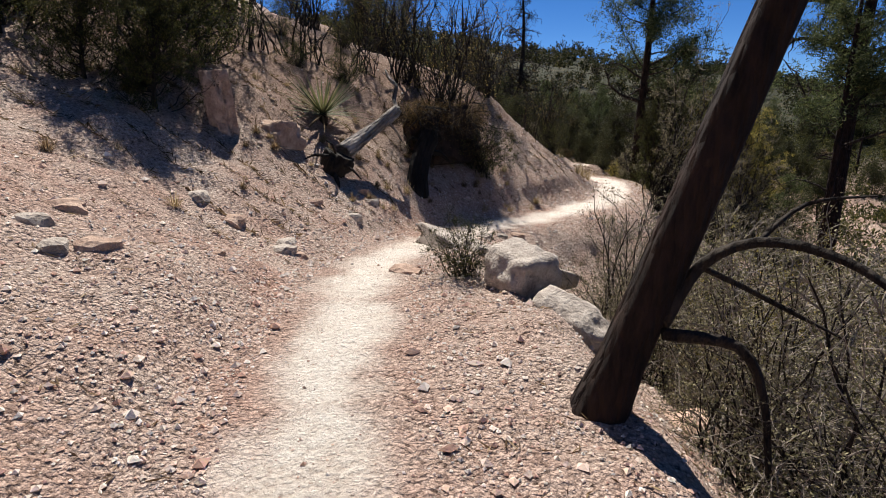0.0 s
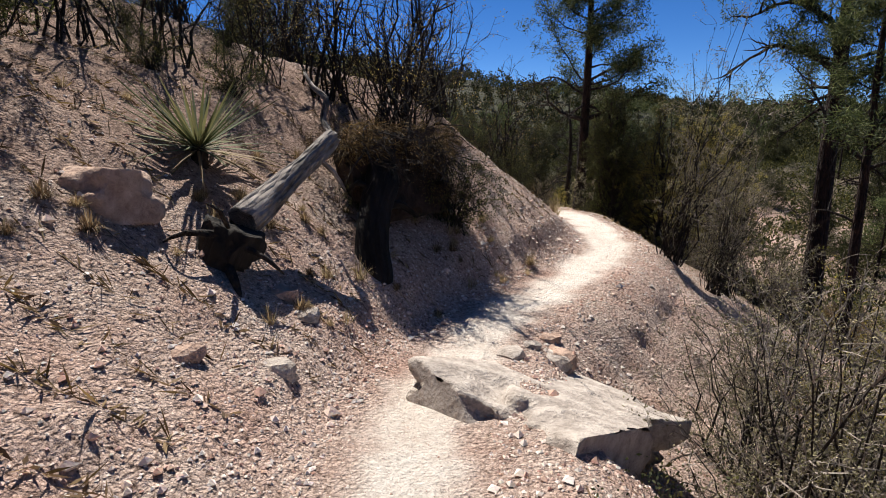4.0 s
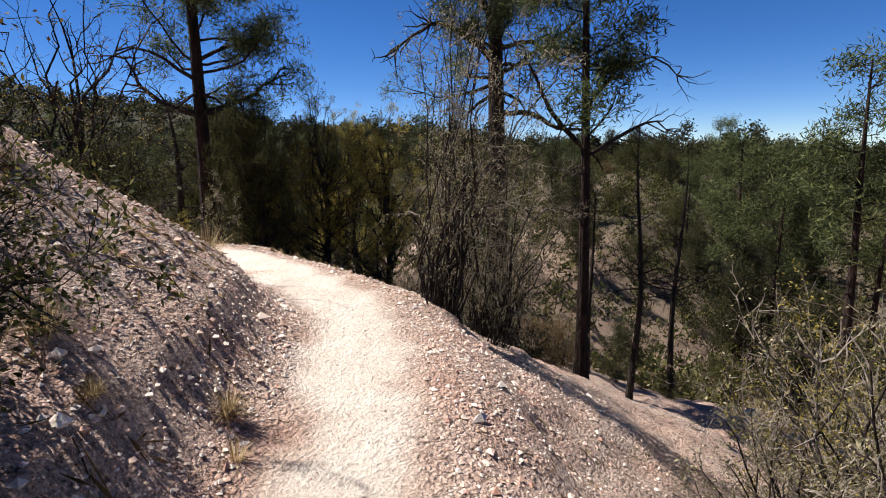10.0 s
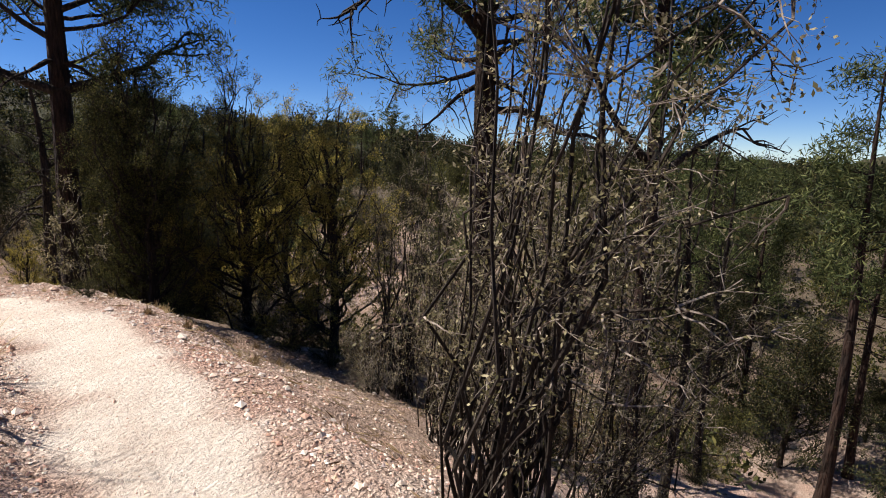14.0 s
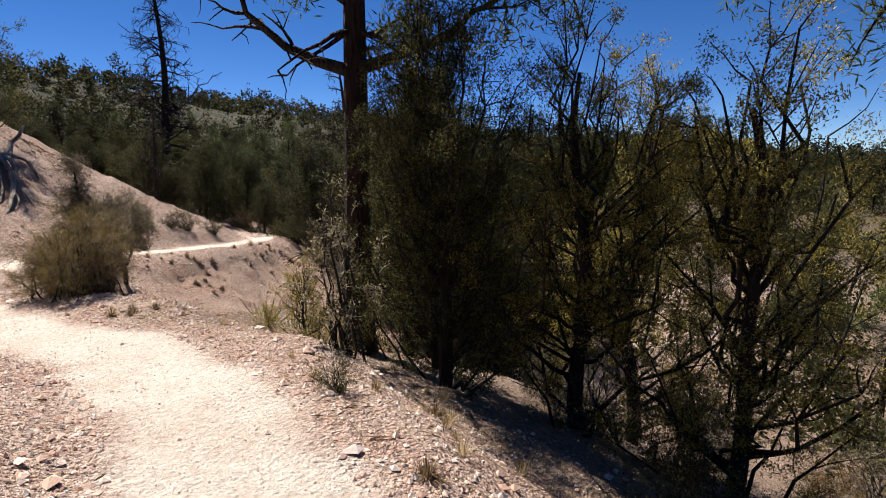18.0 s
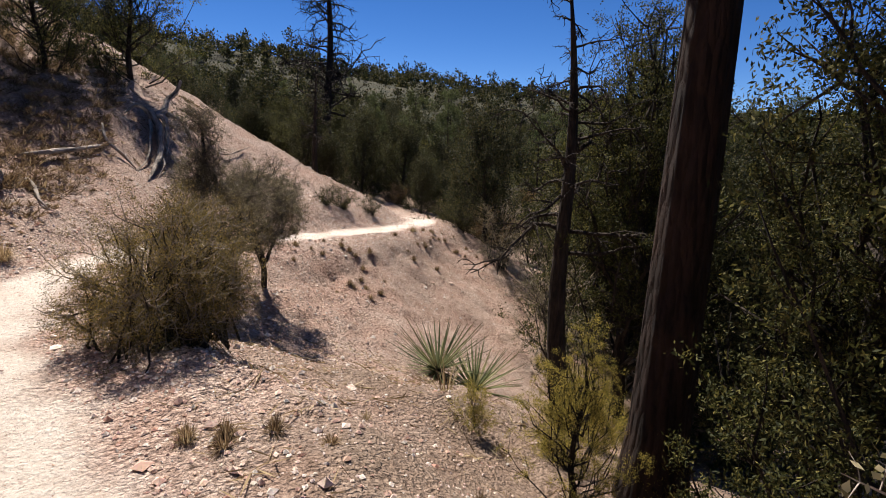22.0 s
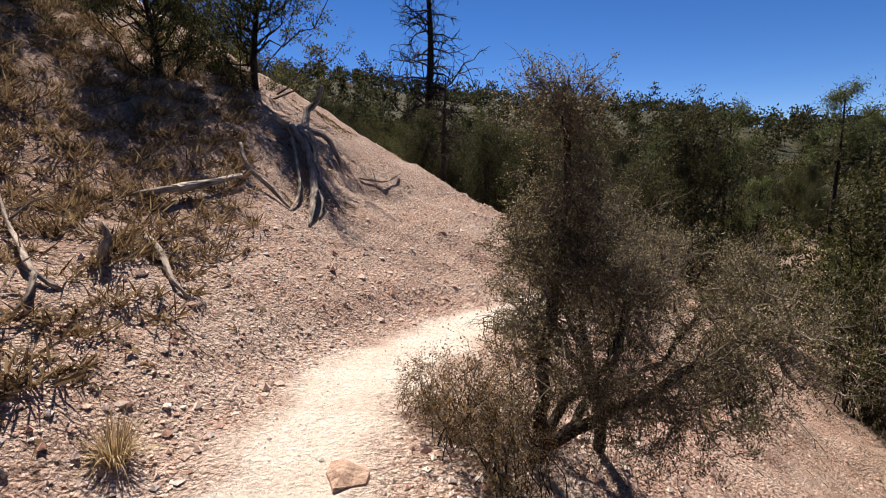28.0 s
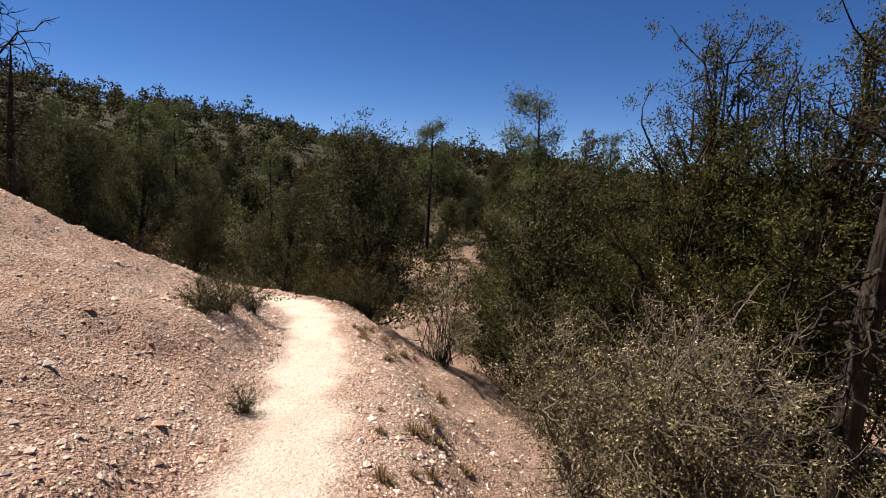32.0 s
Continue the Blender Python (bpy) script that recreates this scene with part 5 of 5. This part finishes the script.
# ---- woods ----
mid_pine = [put(pine(41, 7.0, 0.10, 0.56, 1.9, tufts=22, needle=0.15, low=0.45, green=0.8), 30.5, 13.5),
            put(pine(42, 5.8, 0.10, 0.60, 1.9, tufts=22, needle=0.15, low=0.45, green=0.8), 19.9, 44.65, 0, 1.2)]
mid_juni = [put(juniper(43, 4.0, 3.6, tufts=26, leafmat=M_FAR, stems=44, twigs=6, spray=0.085, sides=3), 10.8, 33.5), put(juniper(44, 3.2, 3.4, tufts=26, stems=40, twigs=6, spray=0.08, sides=3), 13.4, 31.0), put(juniper(45, 2.6, 2.9, tufts=26, leafmat=M_FAR, stems=38, twigs=6, spray=0.07, sides=3), 12.2, 36.5)]
for ob in mid_pine:
    tagged(ob, "green pine standing in open woodland", "pine tree", "pines in the woodland")
for ob in mid_juni:
    tagged(ob, "rounded green juniper in open woodland", "juniper tree", "junipers in the woodland")
for x, y, k in ((42, 10.8, 1.0), (24.8, 5.7, 1.35), (22.3, 7.5, 1.3), (25.7, 11.8, 1.15), (25.6, 44.6, 1.3), (16.8, 32.9, 1.05), (11.8, 47.3, 0.95), (14.5, 50.5, 0.9), (32.7, 42.3, 0.9), (16.3, 56.2, 0.9), (10.0, 50.5, 0.7), (36, 14.9, 1.05), (35, 10.5, 1.05), (15.0, 23.0, 0.6), (17.5, 18.5, 0.7)):
    again(mid_pine[int(x) % 2], x, y, place_rng.uniform(0, 360), k)
TREES_ACROSS = ((mid_pine[0], 20.8, 8.3, 70, 1.75), (mid_pine[1], 26.5, 12.2, 160, 1.6), (mid_pine[0], 24.2, 10.5, 250, 1.3), (mid_juni[0], 22.2, 9.3, 200, 1.2), (mid_juni[0], 24.5, 11.4, 60, 1.2), (mid_juni[1], 19.6, 11.4, 140, 0.8))
rust_bush = put(shrub(47, 1.5, 0.95, 44, 16000, M_RUST, 0.03, twigs=8, foot=0.15, base=0.2), 11.4, 34.6)
finish(rust_bush, "rust-brown dry shrub in open woodland", "bush", "rusty shrubs in the woodland")
count = 0
while count < 330:
    r, a = 70 * np.sqrt(place_rng.rand()), radians(place_rng.uniform(-125, 35))
    x, y = 6 - r * math.sin(a), 14 + r * math.cos(a)
    s = land([x], [y])[1][0]
    if -3.2 < s < 11 or (s < 0 and r < 12) or y < -4 or (9 < x < 23 and 5 < y < 12):
        continue
    pick = place_rng.rand()
    ob = mid_pine[count % 2] if pick < 0.08 else mid_juni[count % 3] if pick < 0.80 else rust_bush if pick < 0.92 else thick
    again(ob, x, y, place_rng.uniform(0, 360), place_rng.uniform(0.5, 1.0) * (0.95 if pick < 0.10 else 1.0), 0.05)
    count += 1
# dense growth in the hollow behind the bare spur
count = 0
while count < 70:
    x, y = place_rng.uniform(-6, 13), place_rng.uniform(36, 56)
    s = land([x], [y])[1][0]
    if s > -1.6 and not (s > 2.5 and y > 39):
        continue
    ob = (mid_juni[0], mid_juni[2], rust_bush, mid_juni[0], mid_juni[1])[count % 5]
    again(ob, x, y, place_rng.uniform(0, 360), place_rng.uniform(0.6, 1.05), 0.05)
    count += 1
again(mid_juni[0], 15.0, 7.4, 30, 0.8)
for x, y, k in ((12.5, 30.2, 1.2), (14.5, 28.5, 1.3), (11.8, 28.8, 0.9), (16.5, 30.5, 1.4), (13.5, 26.0, 1.2), (15.5, 26.3, 1.3), (12.0, 24.0, 0.9)):
    again(mid_juni[0], x, y, 50 * x, k)
for k in range(16):
    x, y = place_rng.uniform(8.8, 21), place_rng.uniform(10.8, 14.5)
    if land([x], [y])[1][0] < -4.5:
        ob = (scrub, thick, gold_bush, scrub)[k % 4]
        again(ob, x, y, place_rng.uniform(0, 360), place_rng.uniform(0.25, 0.6), 0.03)
again(mid_juni[2], 13.4, 12.6, 130, 0.6)
count = 0
while count < 26:
    x, y = place_rng.uniform(7.2, 13.5), place_rng.uniform(12.8, 20)
    if land([x], [y])[1][0] < -2.6:
        again((rust_bush, thick, scrub)[count % 3], x, y, place_rng.uniform(0, 360), place_rng.uniform(0.35, 0.7), 0.03)
        count += 1
for ob, x, y, a, k in TREES_ACROSS:
    again(ob, x, y, a, k, 0.1)


def far_woods():
    """Trees on the distant hills, each a few ragged heaps of sprays; the farther, the coarser."""
    rng = np.random.RandomState(5)
    geo = Geo()
    n = 8000
    r, a = 45 + 285 * rng.rand(n) ** 0.8, np.radians(rng.uniform(-130, 40, n))
    x, y = 5 - r * np.sin(a), 15 + r * np.cos(a)
    bald = lumps(x, y, 14.0, 71) > 0.62
    x, y, r = x[~bald], y[~bald], r[~bald]
    n = len(x)
    z = land(x, y)[0]
    slender = rng.rand(n) < 0.08
    tall = rng.uniform(1.6, 3.9, n) * np.where(slender, 1.5, 1.0)
    wide = np.where(slender, 0.2, 0.45) * tall
    heaps = 7
    u = rng.uniform(0.25, 0.85, (n, heaps)) + np.where(slender, 0.12, 0.0)[:, None]
    th = rng.uniform(0, 2 * np.pi, (n, heaps))
    off = wide[:, None] * rng.uniform(0.2, 0.85, (n, heaps)) * np.sqrt(np.clip(1.1 - u, 0.05, 1))
    mid = np.stack([x[:, None] + off * np.cos(th), y[:, None] + off * np.sin(th), z[:, None] + tall[:, None] * u], -1)
    per = np.clip(640 * (45 / r) ** 2, 36, 640).astype(int)
    tree = np.repeat(np.arange(n), per)
    heap = rng.randint(0, heaps, len(tree))
    spread = (0.17 + 0.05 * rng.rand(len(tree))) * tall[tree]
    spread *= np.where(slender[tree], 0.6, 1.0)
    base = mid[tree, heap] + rng.normal(0, 1, (len(tree), 3)) * spread[:, None] * (0.7, 0.7, 0.55)
    base[:, 2] = np.maximum(base[:, 2], z[tree] + 0.05)
    way = rng.normal(0, 1, base.shape) + (0, 0, 0.5)
    way /= np.linalg.norm(way, axis=1)[:, None]
    size = np.clip(0.0046 * r, 0.2, 0.8)[tree] * rng.uniform(0.7, 1.3, len(tree))
    geo.blades(base, way, size, size * 0.26, rng)
    return tagged(part("distant_woods", geo, M_FAR), "dark green woodland covering the distant hills", "woodland", kind="stuff")


far_woods()


def brush():
    """Low scrub that fills the gully and the valley between the trees."""
    rng = np.random.RandomState(6)
    n = 7000
    r, a = np.sqrt(rng.uniform(8 ** 2, 62 ** 2, n)), np.radians(rng.uniform(-130, 35, n))
    x, y = 6 - r * np.sin(a), 14 + r * np.cos(a)
    z, side = land(x, y)
    ok = ((side < -7.5 - 2.5 * lumps(x, y, 4.0, 21)) | (side > 10)) & ~((x > 9.5) & (x < 25) & (y > 5) & (y < 10.8 + lumps(x, y, 1.5, 22)))
    x, y, z = x[ok], y[ok], z[ok]
    n, per = len(x), 60
    tall = rng.uniform(0.3, 1.1, n)
    u, th = rng.uniform(0, 1, (n, per)), rng.uniform(0, 2 * np.pi, (n, per))
    rad = 0.75 * tall[:, None] * np.sqrt(rng.rand(n, per)) * np.sqrt(1.05 - u)
    base = np.stack([x[:, None] + rad * np.cos(th), y[:, None] + rad * np.sin(th), z[:, None] + tall[:, None] * u], -1).reshape(-1, 3)
    way = rng.normal(0, 1, base.shape) + (0, 0, 0.7)
    way /= np.linalg.norm(way, axis=1)[:, None]
    geo = Geo()
    geo.blades(base, way, np.repeat(0.18 * tall + 0.06, per), np.repeat(0.035 * tall + 0.012, per), rng)
    return tagged(part("low_brush", geo, M_JUNI), "low olive scrub covering the valley floor", "brush", kind="stuff")


brush()


def gravel():
    """Loose pebbles and clods on the slopes and along the path."""
    rng = np.random.RandomState(9)
    n = 120000
    k = rng.randint(0, len(LINE), n * 2)
    lat = np.where(rng.rand(n * 2) < 0.6, rng.exponential(1.1, n * 2) + 0.12, -rng.exponential(1.1, n * 2) - 0.15)
    x = LINE[k, 0] - LINE_WAY[k, 1] * lat + rng.normal(0, 0.15, n * 2)
    y = LINE[k, 1] + LINE_WAY[k, 0] * lat + rng.normal(0, 0.15, n * 2)
    ok = (y > 0.3) & (y < 36) & (lat < 5) & (lat > -5)
    x, y = x[ok][:n], y[ok][:n]
    z, side = land(x, y)
    size = np.clip(rng.lognormal(-4.75, 0.55, len(x)), 0.004, 0.06) * np.where(abs(side) < 0.45, 0.32, 1.0)
    shape = np.array([(1, 0, 0), (0, 1, 0), (-1, 0, 0), (0, -1, 0), (0, 0, 1), (0, 0, -1)], float)
    faces = np.array([(0, 1, 4), (1, 2, 4), (2, 3, 4), (3, 0, 4), (1, 0, 5), (2, 1, 5), (3, 2, 5), (0, 3, 5)])
    turn = rng.uniform(0, 2 * np.pi, len(x))
    v = shape[None] * rng.uniform(0.6, 1.4, (len(x), 6, 1)) * np.array([1.0, 0.8, 0.65])
    c, s = np.cos(turn)[:, None], np.sin(turn)[:, None]
    v = np.stack([v[..., 0] * c - v[..., 1] * s, v[..., 0] * s + v[..., 1] * c, v[..., 2]], -1) * size[:, None, None]
    v += np.stack([x, y, z + size * 0.25], -1)[:, None]
    geo = Geo()
    geo.add(v.reshape(-1, 3), (faces[None] + 6 * np.arange(len(x))[:, None, None]).reshape(-1, 3))
    return tagged(part("gravel", geo, M_GRAVEL), "loose pinkish pebbles and clods on the slope", "gravel", kind="stuff")


gravel()
